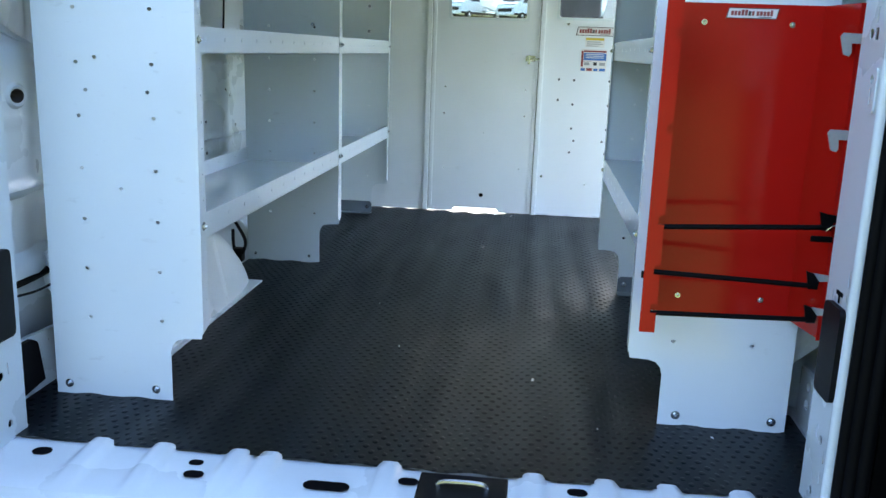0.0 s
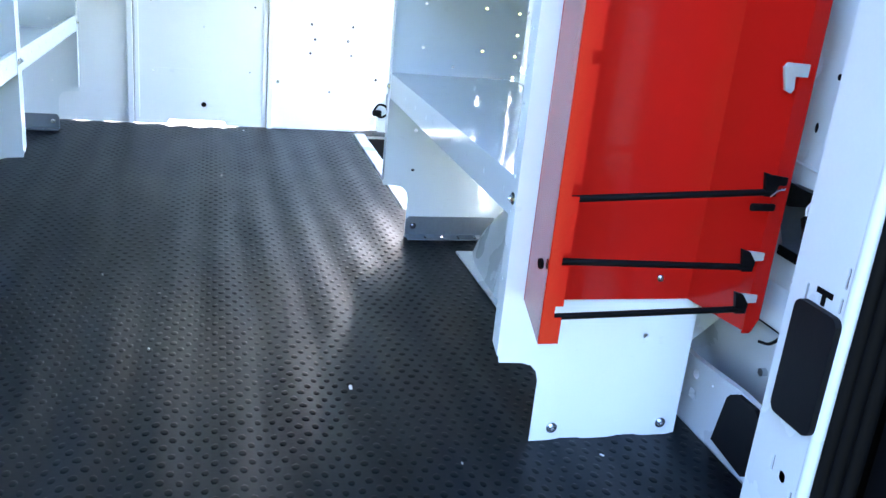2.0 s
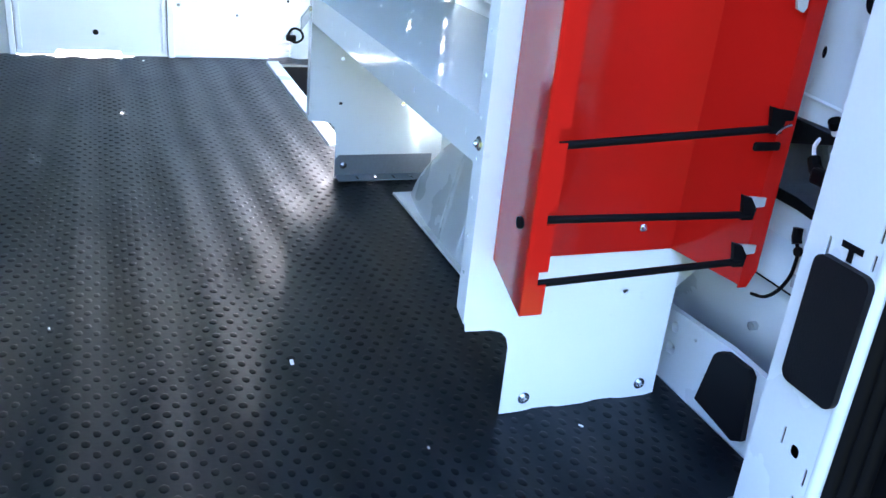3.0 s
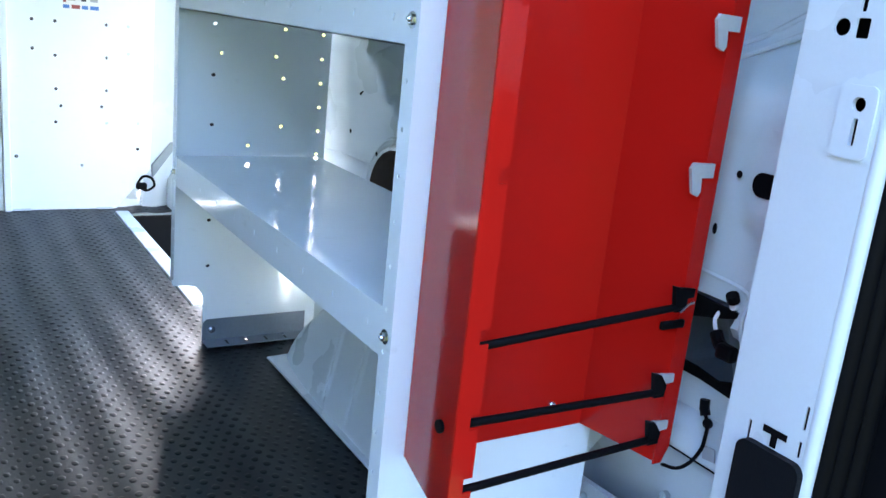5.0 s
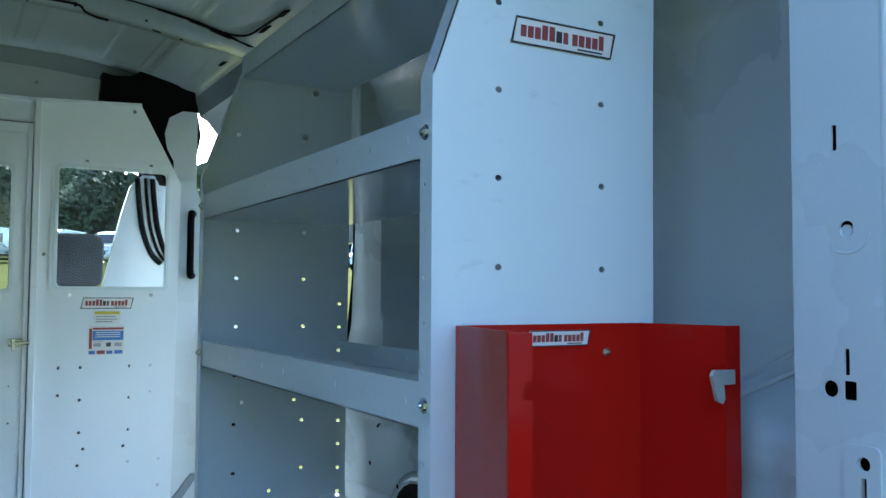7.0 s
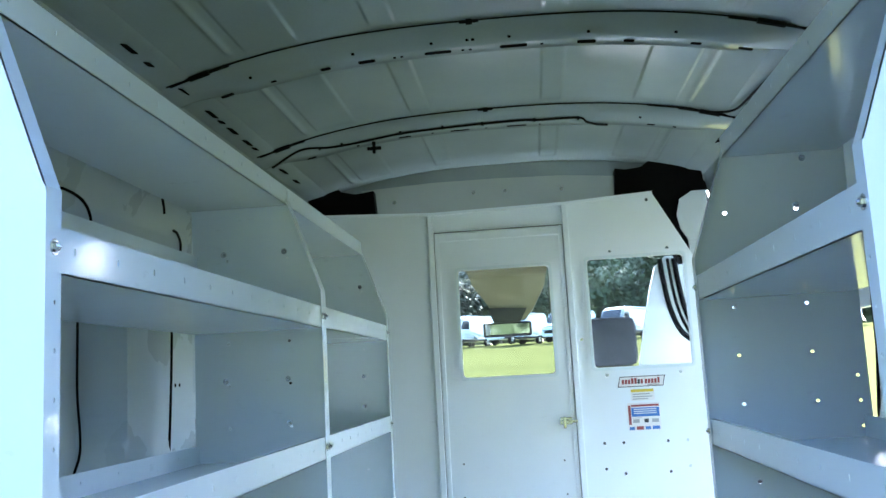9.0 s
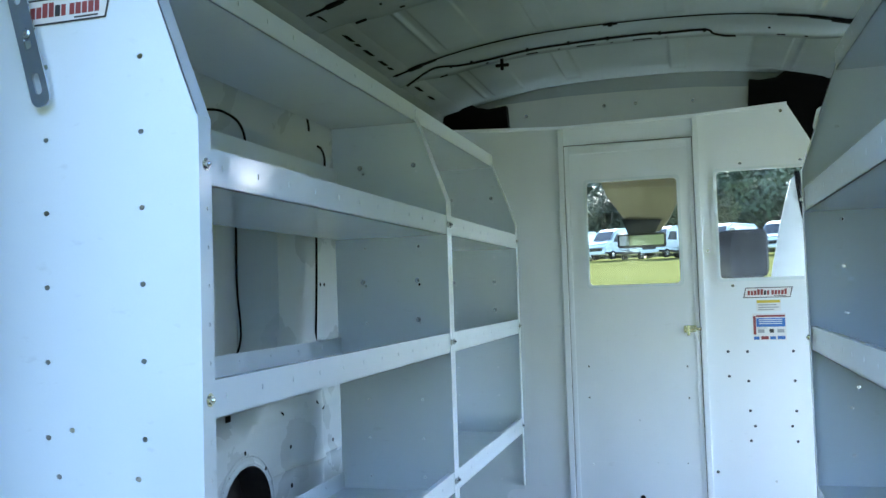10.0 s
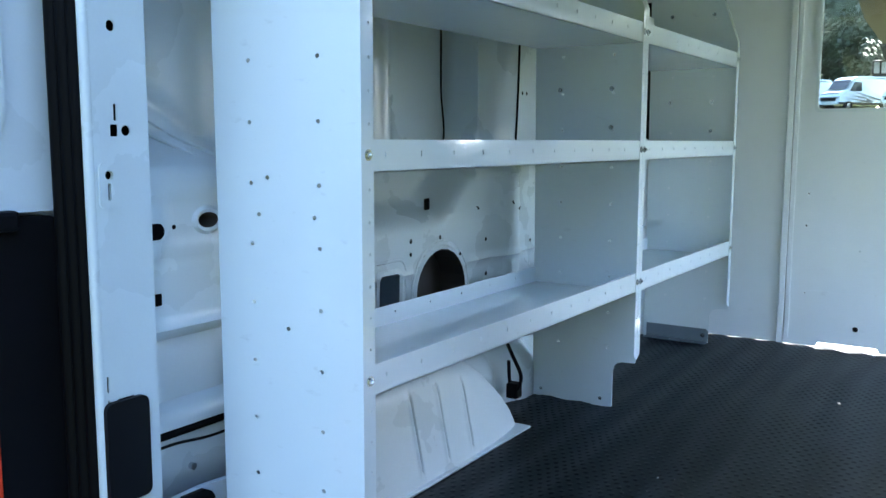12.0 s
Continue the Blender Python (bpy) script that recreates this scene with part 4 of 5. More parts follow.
def shelf_unit(label, xf, side, y0, y1, extra=(), bracket=False, rims=(0.034, 0.022), cols=(0.097, 0.267), far=(), levels=LEVELS, rise=0.0, turned=False):
    u = thing("shelf_unit", label, "shelf unit", "van shelving", (xf + side * 0.18, (y0 + y1) / 2, 0))
    end_panel(xf, side, y0, 1, u, extra, rim=rims[0], levels=levels, rise=rise)
    end_panel(xf, side, y1, -1, u, far, bracket=bracket, rim=rims[1], cols=cols, levels=levels, rise=rise, deep=0.359 if side < 0 else 0.372)
    for z in levels[1:] if turned else levels:
        tray("shelf", xf, side, y0 + rims[0] * 0.35, y1 - rims[1] * 0.35, z, 0.0025, 0.352, u, back=0.217 if side < 0 and z == levels[2] else 0.05)
    if turned:                                      # the lowest tray lies lip down
        z, a, b = levels[0], y0 + rims[0] * 0.35, y1 - rims[1] * 0.35
        low = part("shelf", boxes(((xf + side * 0.0025, a, z + 0.064), (xf + side * 0.352, b, z + 0.066))), SHELF, u)
        part("front_lip", sheet([(a, z), (b, z), (b, z + 0.066), (a, z + 0.066)],
                                [rounded(a + 0.058 + 0.115 * k, z + 0.028, a + 0.062 + 0.115 * k, z + 0.038, 0.0018, 2) for k in range(8)], side * 0.002, "yz", xf + side * 0.0005), SHELF, low)
        part("back_lip", boxes(((xf + side * 0.350, a, z + 0.02), (xf + side * 0.352, b, z + 0.063))), SHELF, low)
    tray("top_shelf", xf, side, y0 + 0.003, y1 - 0.003, 1.478, 0.092, 0.366, u, lip=0.05, back=0)
    for d, z in ((0.104, 1.349), (0.276, 1.350), (0.102, 1.001), (0.276, 1.001), (0.102, 0.884)) if side < 0 else ((0.281, 1.463), (0.255, 1.349)):
        bolt("joining_bolt", (xf + side * d, y1 - 0.002, z), (0, -1, 0), u, 0.006)
    return u


LX, RX = -0.598, 0.360
LY0, LY1, LY2 = 2.432, 3.793, 4.845
RY0, RY1 = 2.512, 3.615
more = ((0.224, 0.772), (0.248, 0.702), (0.109, 0.702), (0.178, 0.489))
shelf_unit("tall white steel van shelf unit with empty trays", LX, -1, LY0, LY1, more)
shelf_unit("narrow white steel van shelf unit against the partition", LX, -1, LY1 + 0.003, LY2, bracket=True, rims=(0.022, 0.03))
shelf_unit("white steel van shelf unit beside the side door", RX, 1, RY0, RY1, more, bracket=True, rims=(0.03, 0.03), cols=(0.087, 0.255), levels=(0.402, 0.795, 1.132), rise=0.008, turned=True, far=((0.175, 0.492), (0.235, 0.704), (0.105, 0.704)) + tuple((0.351, 0.473 + 0.058 * k) for k in range(9)))
brand_label(-0.918, 1.398, -0.742, 1.440, LY0, "white and red maker label on the shelf end")
brand_label(0.474, 1.290, 0.652, 1.327, RY0, "white and red maker label on the shelf end")
strap = thing("slotted_strap", "galvanised slotted strap hanging on the shelf end", "strap", at=(-0.88, LY0, 1.3))
bm = sheet(rounded(-0.017, -0.22, 0.017, 0.22, 0.015, 6), [rounded(-0.006, -0.20 + 0.075 * k, 0.006, -0.165 + 0.075 * k, 0.0055, 3) for k in range(6)], -0.003, "xz", 0)
bmesh.ops.transform(bm, matrix=Matrix.Translation((-0.915, LY0 - 0.012, 1.48)) @ Matrix.Rotation(radians(-15), 4, "Y"), verts=bm.verts[:])
part("strap", bm, GALV, strap)
bolt("bolt", (-0.889, LY0 - 0.012, 1.385), (0, -1, 0), strap, 0.009)
part("spacer", disc(bmesh.new(), (-0.889, LY0, 1.385), (0, -1, 0), 0.008, 0.012, 10), GALV, strap)

# ---- red rack on the right shelf end ----
rack = thing("bottle_rack", "glossy red steel rack with black retaining bars", "rack", at=(0.52, 2.5, 0.26))
Z0, Z1 = 0.268, 0.924
yb, yf = RY0 - 0.004, 2.345
part("back", sheet([(0.392, Z0), (0.690, Z0), (0.690, Z1), (0.392, Z1)], [], -0.002, "xz", yb), RED, rack)


def slab(a, b, z0, z1, t, notch=None):
    """An upright plate from plan point a to b, of thickness t."""
    bm = bmesh.new()
    a, b = Vector((*a, 0)), Vector((*b, 0))
    n = Vector((-(b - a).y, (b - a).x, 0)).normalized() * t
    vs = [bm.verts.new(p + Vector((0, 0, z))) for z in (z0, z1) for p in (a, b, b + n, a + n)]
    for f in ((0, 1, 2, 3), (7, 6, 5, 4), (0, 4, 5, 1), (1, 5, 6, 2), (2, 6, 7, 3), (3, 7, 4, 0)):
        bm.faces.new([vs[i] for i in f])
    return bm


part("side_wall", slab((0.392, yb - 0.002), (0.357, yf), Z0, Z1, 0.002), RED, rack)
part("side_wall", slab((0.690, yb - 0.002), (0.715, 2.376), Z0, Z1, 0.002), RED, rack)
NOTCH = (0.860, 0.680, 0.500, 0.398, 0.318)
outer = [(0.3575, Z0), (0.388, Z0)]
for z in reversed(NOTCH):
    outer += [(0.388, z - 0.009), (0.376, z - 0.009), (0.376, z + 0.009), (0.388, z + 0.009)]
outer += [(0.388, Z1 - 0.002), (0.3575, Z1 - 0.002)]
part("front_flange", sheet(outer, [], -0.002, "xz", yf), RED, rack)
part("front_flange", sheet([(0.7135, Z0 - 0.004), (0.728, Z0 - 0.004), (0.740, Z0 + 0.02), (0.740, Z1), (0.7135, Z1)], [], -0.002, "xz", 2.376), RED, rack)
for x, z in ((0.629, 0.885), (0.455, 0.886), (0.455, 0.306), (0.631, 0.306)):
    bolt("screw", (x, yb - 0.002, z), (0, -1, 0), rack, 0.0045)
for k, z in enumerate(NOTCH):
    pts = [(0.0, 0.008), (-0.036, 0.009), (-0.041, 0.002), (-0.032, -0.030), (-0.022, -0.034), (-0.018, -0.028), (-0.020, -0.010), (0.0, -0.010)]
    if k < 2:
        part("hook", sheet([(0.723 + u, z + v) for u, v in pts], [], -0.005, "xz", 2.3725), HOOK, rack, "grey steel hook")
for (xa, za), (xb, zb) in (((0.374, 0.485), (0.705, 0.499)), ((0.374, 0.393), (0.694, 0.379)), ((0.374, 0.307), (0.698, 0.309))):
    row = [(xa + (xb - xa) * q, 2.352 + 0.016 * q, za + (zb - za) * q) for q in (0, 0.33, 0.66, 1.0)]
    bar = part("bar", tube(row, 0.0052, 10), SEAL, rack, "black rubber-covered retaining bar", smooth=True)
    top = za > 0.45
    part("bar_end", sheet([(xb - 0.012, zb - 0.006), (xb + 0.006, zb - 0.006), (xb + 0.008, zb + 0.010), (xb - 0.004, zb + 0.026), (xb - 0.018, zb + 0.030), (xb - 0.014, zb + 0.010)], [], -0.007, "xz", 2.3705), SEAL, bar, "black bar end clip")
    part("bar_bracket", sheet([(xb + 0.002, zb + 0.008), (xb + 0.026, zb + 0.010), (xb + 0.026, zb + 0.022), (xb - 0.006, zb + 0.026), (xb - 0.010, zb + 0.018)], [], -0.003, "xz", 2.3725), SEAL if top else HOOK, bar,
         "" if top else "grey steel bracket")
    if top:
        part("clip_tail", boxes(((xb - 0.03, 2.364, zb - 0.030), (xb + 0.012, 2.371, zb - 0.018)), bevel=0.003), SEAL, bar)
        part("clip_spring", tube(curve_pts([(xb - 0.004, 2.362, zb - 0.006), (xb + 0.006, 2.360, zb + 0.004), (xb + 0.018, 2.362, zb + 0.006)]), 0.0018, 6), GALV, bar, "small wire spring")
brand_label(0.496, 0.895, 0.601, 0.916, yb - 0.002, "white and red maker label inside the red rack")
part("grommet", disc(bmesh.new(), (0.3615, 2.38, 0.379), (-1, 0, 0), 0.008, 0.004, 12), SEAL, rack)

# ---- rear pillars, seals, pads ----
def rear_pillar(side):
    """The door jamb: a white pressed face that looks into the opening."""
    def X(h):
        return CX + side * h
    p = thing("rear_pillar", "white steel rear door jamb with punched slots and black pad", "pillar", "rear pillars", (X(0.81), 2.18, 0), kind="structure")

    def slot(y, z, w, hh, r=None):
        return rounded(y - w, z - hh, y + w, z + hh, r or min(w, hh) * 0.5, 3)
    low = -0.006 if side < 0 else 0.0
    lower = -0.022 if side < 0 else 0.0
    cuts = [slot(2.177, 0.893 + low, 0.003, 0.014), slot(2.197, 0.863 + low, 0.009, 0.009, 0.0085), slot(2.174, 0.863 + low, 0.0075, 0.010, 0.002),
            slot(2.158, 0.789 + low, 0.0075, 0.0075, 0.007), slot(2.158, 0.761 + low, 0.003, 0.014), slot(2.188, 1.134 + low, 0.003, 0.014), slot(2.175, 1.034 + low, 0.008, 0.009, 0.007),
            slot(2.208, 0.405 + lower, 0.002, 0.012), slot(2.140, 0.450 + lower, 0.002, 0.014), slot(2.1405, 0.412 + lower, 0.002, 0.010), slot(2.168, 0.139, 0.008, 0.009, 0.007),
            slot(2.191, 0.148, 0.002, 0.013), slot(2.142, 0.118, 0.002, 0.013), slot(2.150, 0.072, 0.002, 0.012), slot(2.185, 0.03, 0.008, 0.008, 0.007)]
    h0 = 0.797
    part("face", sheet([(2.134, -0.02), (2.242, -0.02), (2.242, 1.74), (2.134, 1.74)], cuts, side * 0.0025, "yz", X(h0)), BODY, p)
    # added near-black sheet paints the shade seen through the jamb slots
    part("backing", boxes(((X(0.83), 2.13, -0.02), (X(0.84), 2.235, 1.74))), HOLE_SHADE, p)
    part("inner_return", boxes(((X(h0 + 0.003), 2.2425, -0.02), (X(1.03), 2.245, 1.74))), BODY, p)
    part("outer_bead", tube([(X(h0 + 0.0085), 2.130, -0.02), (X(h0 + 0.0085), 2.130, 1.74)], 0.0095, 12), BODY, p, smooth=True)
    part("boss", sheet(rounded(2.139, 0.734 + low, 2.181, 0.808 + low, 0.008),
                       [slot(2.158, 0.789 + low, 0.0076, 0.0076, 0.007), slot(2.158, 0.761 + low, 0.0031, 0.0141)], -side * 0.003, "yz", X(h0) - side * 0.0005), BODY, p)
    # T slot drawn as a near-black plate for its inner shade
    part("tee_slot", sheet([(a, b + lower) for a, b in ((2.157, 0.421), (2.189, 0.421), (2.189, 0.413), (2.177, 0.413), (2.177, 0.399), (2.169, 0.399), (2.169, 0.413), (2.157, 0.413))], [],
                           -side * 0.001, "yz", X(h0) - side * 0.0005), HOLE_SHADE, p, "T-shaped slot painted as a near-black plate")
    bm = sheet(rounded(2.128, 0.224 if side > 0 else 0.215, 2.214, 0.397, 0.014), [], -side * 0.010, "yz", X(h0) - side * 0.0005)
    part("rubber_pad", bm, PLASTIC, p, "black rubber bump pad")
    if side > 0:
        arc = [math.radians(a) for a in range(180, 301, 12)]
        part("pressed_groove", tube([(X(h0) - side * 0.0002, 2.175 + 0.026 * math.cos(a), 1.030 + 0.022 * math.sin(a)) for a in arc], 0.0012, 6), BODY, p, smooth=True)
        part("hole_plug", disc(bmesh.new(), (X(h0 + 0.006), 2.177, 1.032), (-side, 0, 0), 0.0070, 0.003, 14), BODY, p)
    seal = thing("door_seal", "black rubber door seal along the rear opening", "seal", "rear door seals", (X(0.85), 2.09, 0), kind="structure")
    for h, y, r in ((0.822, 2.123, 0.011), (0.838, 2.117, 0.013), (0.857, 2.11, 0.013)):
        part("seal_lip", tube([(X(h), y, -0.10), (X(h), y, 1.74)], r, 10), SEAL, seal, smooth=True)
    part("hinge_post", boxes(((X(0.90), 2.172, -0.5), (X(1.08), 2.24, 1.80))), BODY if side < 0 else SEAL, p)
    return p


rear_pillar(-1)
rear_pillar(1)
lintel = part("wall_rear_header", boxes(((CX - SKIN, 2.09, 1.70), (CX + SKIN, 2.20, 1.93)), bevel=0.01), BODY)
tagged(lintel, "white steel header over the rear doors", "header", kind="structure")


def rear_door(side):
    """A rear door standing open, seen from inside."""
    d = thing("rear_door", "white rear van door standing open with black lower trim" if side < 0 else "open rear van door with dark lower trim", "door", "rear doors",
              (CX + side * 1.0, 2.05, 0), kind="structure")

    def X(h):
        return CX + side * h
    y0, y1 = 1.35, 2.168
    xa = X(0.925)
    part("shell", boxes(((X(0.958), y0, -0.15), (X(1.01), y1, 1.85)), bevel=0.006), BODY, d)
    up = sheet(rounded(y0, 0.72, y1, 1.84, 0.03), [rounded(y0 + 0.12, 0.86, y1 - 0.13, 1.70, 0.05)], side * 0.03, "yz", xa)
    part("inner_frame", up, BODY, d)
    part("window_rim", sheet(rounded(y0 + 0.10, 0.84, y1 - 0.11, 1.72, 0.05), [rounded(y0 + 0.12, 0.86, y1 - 0.13, 1.70, 0.045)], -side * 0.008, "yz", xa - side * 0.001), BODY, d)
    part("lower_trim", sheet(rounded(y0 + 0.01, -0.10, y1 - 0.02, 0.712, 0.02), [], side * 0.028, "yz", xa + side * 0.002), PLASTIC, d, "black moulded lower trim panel")
    part("shelf_edge", boxes(((xa - side * 0.02, y0 + 0.02, 0.69), (xa + side * 0.02, y1 - 0.10, 0.725)), bevel=0.008), PLASTIC, d, "black trim ledge")
    part("pull_cup", sheet(rounded(1.80, 0.58, 1.96, 0.65, 0.02), [rounded(1.82, 0.592, 1.94, 0.638, 0.014)], -side * 0.012, "yz", xa), PLASTIC, d)
    part("hinge", boxes(((X(0.96), 2.15, 0.40), (X(1.02), 2.19, 0.48)), ((X(0.96), 2.15, 1.30), (X(1.02), 2.19, 1.38)), bevel=0.006), BODY, d)
    if side < 0:
        part("reflector", boxes(((xa - side * 0.006, 1.952, -0.05), (xa + side * 0.004, 2.017, 0.47)), bevel=0.002), TAIL, d, "red reflector strip")
    return d


rear_door(-1)
rear_door(1)

# ---- rear sill ----
def sill(name, x0, x1, label):
    s = thing(name, label, "sill", "rear sills", ((x0 + x1) / 2, 2.1, -0.01), kind="structure")
    bm = bmesh.new()
    nx = int((x1 - x0) / 0.006)
    prof = [(2.215, -0.012), (2.195, -0.006), (2.18, -0.006), (2.10, -0.010), (2.045, -0.014), (2.03, -0.022), (2.018, -0.05), (2.0, -0.06), (1.96, -0.065), (1.95, -0.08), (1.945, -0.20)]
    ribs = [-0.73, -0.595, -0.435, -0.37, -0.125, 0.16, 0.30, 0.42, 0.56]
    rows = []
    for i in range(nx + 1):
        x = x0 + (x1 - x0) * i / nx
        r = max(math.exp(-((x - c) / 0.024) ** 6) for c in ribs)
        rows.append([bm.verts.new((x, y + (0.015 * r if k < 2 else 0), z + (0.010 * r if 1 <= k < 4 else 0))) for k, (y, z) in enumerate(prof)])
    for a, b in zip(rows, rows[1:]):
        for k in range(len(prof) - 1):
            bm.faces.new((a[k], a[k + 1], b[k + 1], b[k]))
    part("plate", bm, BODY, s, smooth=True)
    for x, y, rx, ry in ((-0.83, 2.150, 0.020, 0.016), (-0.509, 2.156, 0.015, 0.011), (-0.496, 2.110, 0.020, 0.013), (-0.233, 2.108, 0.045, 0.017), (-0.080, 2.147, 0.020, 0.014),
                         (0.245, 2.165, 0.020, 0.014), (0.5, 2.12, 0.045, 0.017)):
        if x0 < x < x1:
            ring = rounded(x - rx, y - ry, x + rx, y + ry, min(rx, ry) * 0.99, 5)
            up = max(math.exp(-((x + q - c) / 0.024) ** 6) for c in ribs for q in (-rx, 0, rx))
            # near-black disc on the sill paints the hole's shade
            part("sill_hole", sheet(ring, [], 0.001, "xy", -0.0065 + 0.0102 * up), HOLE_SHADE, s, "oval hole painted as a near-black disc")
    return s


sill("rear_sill", -0.965, -0.062, "white painted rear sill plate with pressed ribs")
sill("rear_sill", 0.112, 0.72, "white painted rear sill plate with pressed ribs")
catch = thing("door_catch", "dark worn lock plate in the middle of the sill", "lock plate", at=(0.025, 2.1, -0.02))
part("pocket", boxes(((-0.062, 1.96, -0.05), (0.112, 2.20, -0.007)), bevel=0.004), PLASTIC, catch)
part("striker", tube(curve_pts([(-0.02, 2.14, -0.018), (-0.018, 2.14, 0.004), (0.025, 2.14, 0.008), (0.068, 2.14, 0.004), (0.07, 2.14, -0.018)]), 0.005, 8), GALV, catch, smooth=True)
bumper = part("rear_bumper", boxes(((CX - 0.95, 1.80, -0.32), (CX + 0.95, 1.95, -0.085)), bevel=0.02), PLASTIC)
tagged(bumper, "dark plastic rear bumper step below the sill", "bumper", kind="structure")

# ---- cab ----
cab = thing("cab_shell", "dark van cab with windscreen ahead of the partition", "cab", at=(CX, 6.0, 0), kind="structure")
part("roof_lining", boxes(((CX - 0.90, 5.22, 1.72), (CX + 0.88, 6.25, 1.76))), TRIM, cab)
part("roof_skin", boxes(((CX - 0.95, 5.2, 1.80), (CX + 0.92, 6.25, 1.85))), BODY, cab)
part("sun_visor", boxes(((CX - 0.75, 6.2, 1.60), (CX - 0.12, 6.23, 1.72)), ((CX + 0.12, 6.2, 1.60), (CX + 0.75, 6.23, 1.72)), bevel=0.008), TRIM, cab)
for side in (-1, 1):
    part("front_pillar", tube(curve_pts([(CX + side * 0.86, 6.15, 1.74), (CX + side * 0.92, 6.55, 1.30), (CX + side * 0.97, 6.95, 0.80)]), 0.05, 8), TRIM, cab, smooth=True)
    part("door_lower", boxes(((CX + side * 0.97, 5.2, -0.3), (CX + side * 1.05, 6.9, 0.78)), bevel=0.01), TRIM, cab)
    part("door_pillar", boxes(((CX + side * 1.0, 5.18, 0.7), (CX + side * 1.05, 5.30, 1.80)), bevel=0.02), BODY, cab)
part("dashboard", boxes(((CX - 0.95, 6.30, 0.30), (CX + 0.95, 6.95, 0.80)), bevel=0.06), PLASTIC, cab, "black dashboard top")
part("bonnet", boxes(((CX - 0.95, 6.95, -0.2), (CX + 0.95, 8.0, 0.62)), bevel=0.12), BODY, cab, "white bonnet")
ws = bmesh.new()
vs = [ws.verts.new(p) for p in ((CX - 0.84, 6.2, 1.74), (CX + 0.84, 6.2, 1.74), (CX + 0.95, 7.0, 0.78), (CX - 0.95, 7.0, 0.78))]
ws.faces.new(vs)
screen = part("windscreen", ws, PANE2, cab, "clear windscreen")
screen.visible_shadow = False
mirror = thing("rear_view_mirror", "black rear-view mirror under an olive sensor cover", "mirror", at=(-0.13, 6.3, 1.4))
part("case", boxes(((-0.305, 6.31, 1.18), (-0.035, 6.335, 1.262)), bevel=0.012), PLASTIC, mirror)
part("mirror_glass", boxes(((-0.292, 6.306, 1.193), (-0.048, 6.3095, 1.250))), MIRROR, mirror)
part("sensor_cover", sheet([(-0.40, 1.60), (0.08, 1.60), (0.05, 1.46), (-0.02, 1.33), (-0.07, 1.27), (-0.20, 1.27), (-0.25, 1.33), (-0.35, 1.47)], [], 0.06, "xz", 6.34), OLIVE, mirror, "olive plastic sensor cover")
part("mount", sheet([(-0.275, 1.345), (-0.055, 1.335), (-0.095, 1.262), (-0.245, 1.262)], [], 0.012, "xz", 6.322), PLASTIC, mirror, "black mirror mount")
part("stalk", boxes(((-0.19, 6.335, 1.24), (-0.14, 6.36, 1.34)), bevel=0.006), PLASTIC, mirror)
seat = thing("cab_seat", "grey cloth front seat with a headrest", "seat", at=(0.30, 5.6, 0))
bm = boxes(((0.208, 5.42, 0.985), (0.428, 5.52, 1.205)), bevel=0.035)
part("headrest", bm, FABRIC, seat, "dark grey cloth headrest", smooth=True)
part("headrest_bar", boxes(((0.215, 5.44, 0.972), (0.42, 5.47, 0.984)), ((0.24, 5.45, 0.9), (0.252, 5.462, 0.98)), ((0.36, 5.45, 0.9), (0.372, 5.462, 0.98)), bevel=0.003), GALV, seat)
part("backrest", boxes(((0.05, 5.38, 0.30), (0.54, 5.50, 0.90)), bevel=0.05), FABRIC, seat, smooth=True)
part("cushion", boxes(((0.05, 5.45, 0.15), (0.54, 5.95, 0.33)), bevel=0.05), FABRIC, seat, smooth=True)

cab_door = thing("cab_door", "white inner side of the front door with black curved seal", "door", at=(0.58, 5.55, 0.2), kind="structure")
part("inner_panel", sheet([(0.36, 0.2), (0.42, 0.9), (0.442, 0.985), (0.483, 1.185), (0.515, 1.32), (0.547, 1.43), (0.60, 1.48), (0.735, 1.48), (0.735, 0.2)], [], 0.03, "xz", 5.55), BODY, cab_door)
for dx, r in ((0.0, 0.012), (0.035, 0.007), (0.065, 0.012)):
    part("seal_arc", tube(curve_pts([(0.572 + dx, 5.54, 1.465), (0.582 + dx, 5.54, 1.36), (0.60 + dx, 5.54, 1.24), (0.635 + dx, 5.54, 1.14), (0.68 + dx, 5.54, 1.09)]), r, 8), SEAL, cab_door, smooth=True)

# cables on the left wall
for pts, r in ((((-1.165, 3.52, 1.33), (-1.16, 3.535, 1.2), (-1.162, 3.54, 1.0), (-1.158, 3.55, 0.86), (-1.15, 3.50, 0.79)), 0.0032),
               (((-1.042, 3.83, 1.33), (-1.04, 3.825, 1.15), (-1.042, 3.818, 0.95), (-1.045, 3.81, 0.80)), 0.0038),
               (((-1.13, 3.34, 1.468), (-1.122, 3.40, 1.475), (-1.124, 3.49, 1.465), (-1.145, 3.57, 1.435), (-1.157, 3.585, 1.38), (-1.162, 3.55, 1.34)), 0.0038),
               (((-1.115, 4.02, 1.473), (-1.12, 4.06, 1.47), (-1.135, 4.12, 1.45), (-1.15, 4.155, 1.41), (-1.15, 4.16, 1.34)), 0.0042),
               (((-1.10, 3.905, 1.55), (-1.10, 3.915, 1.53), (-1.105, 3.93, 1.51)), 0.004)):
    cable("wall_cable", pts, r, "thin black cable down the side wall")
coil = thing("cable_loop", "black cable loop by the wheel housing", "cable", at=(-0.93, 3.62, 0.1))
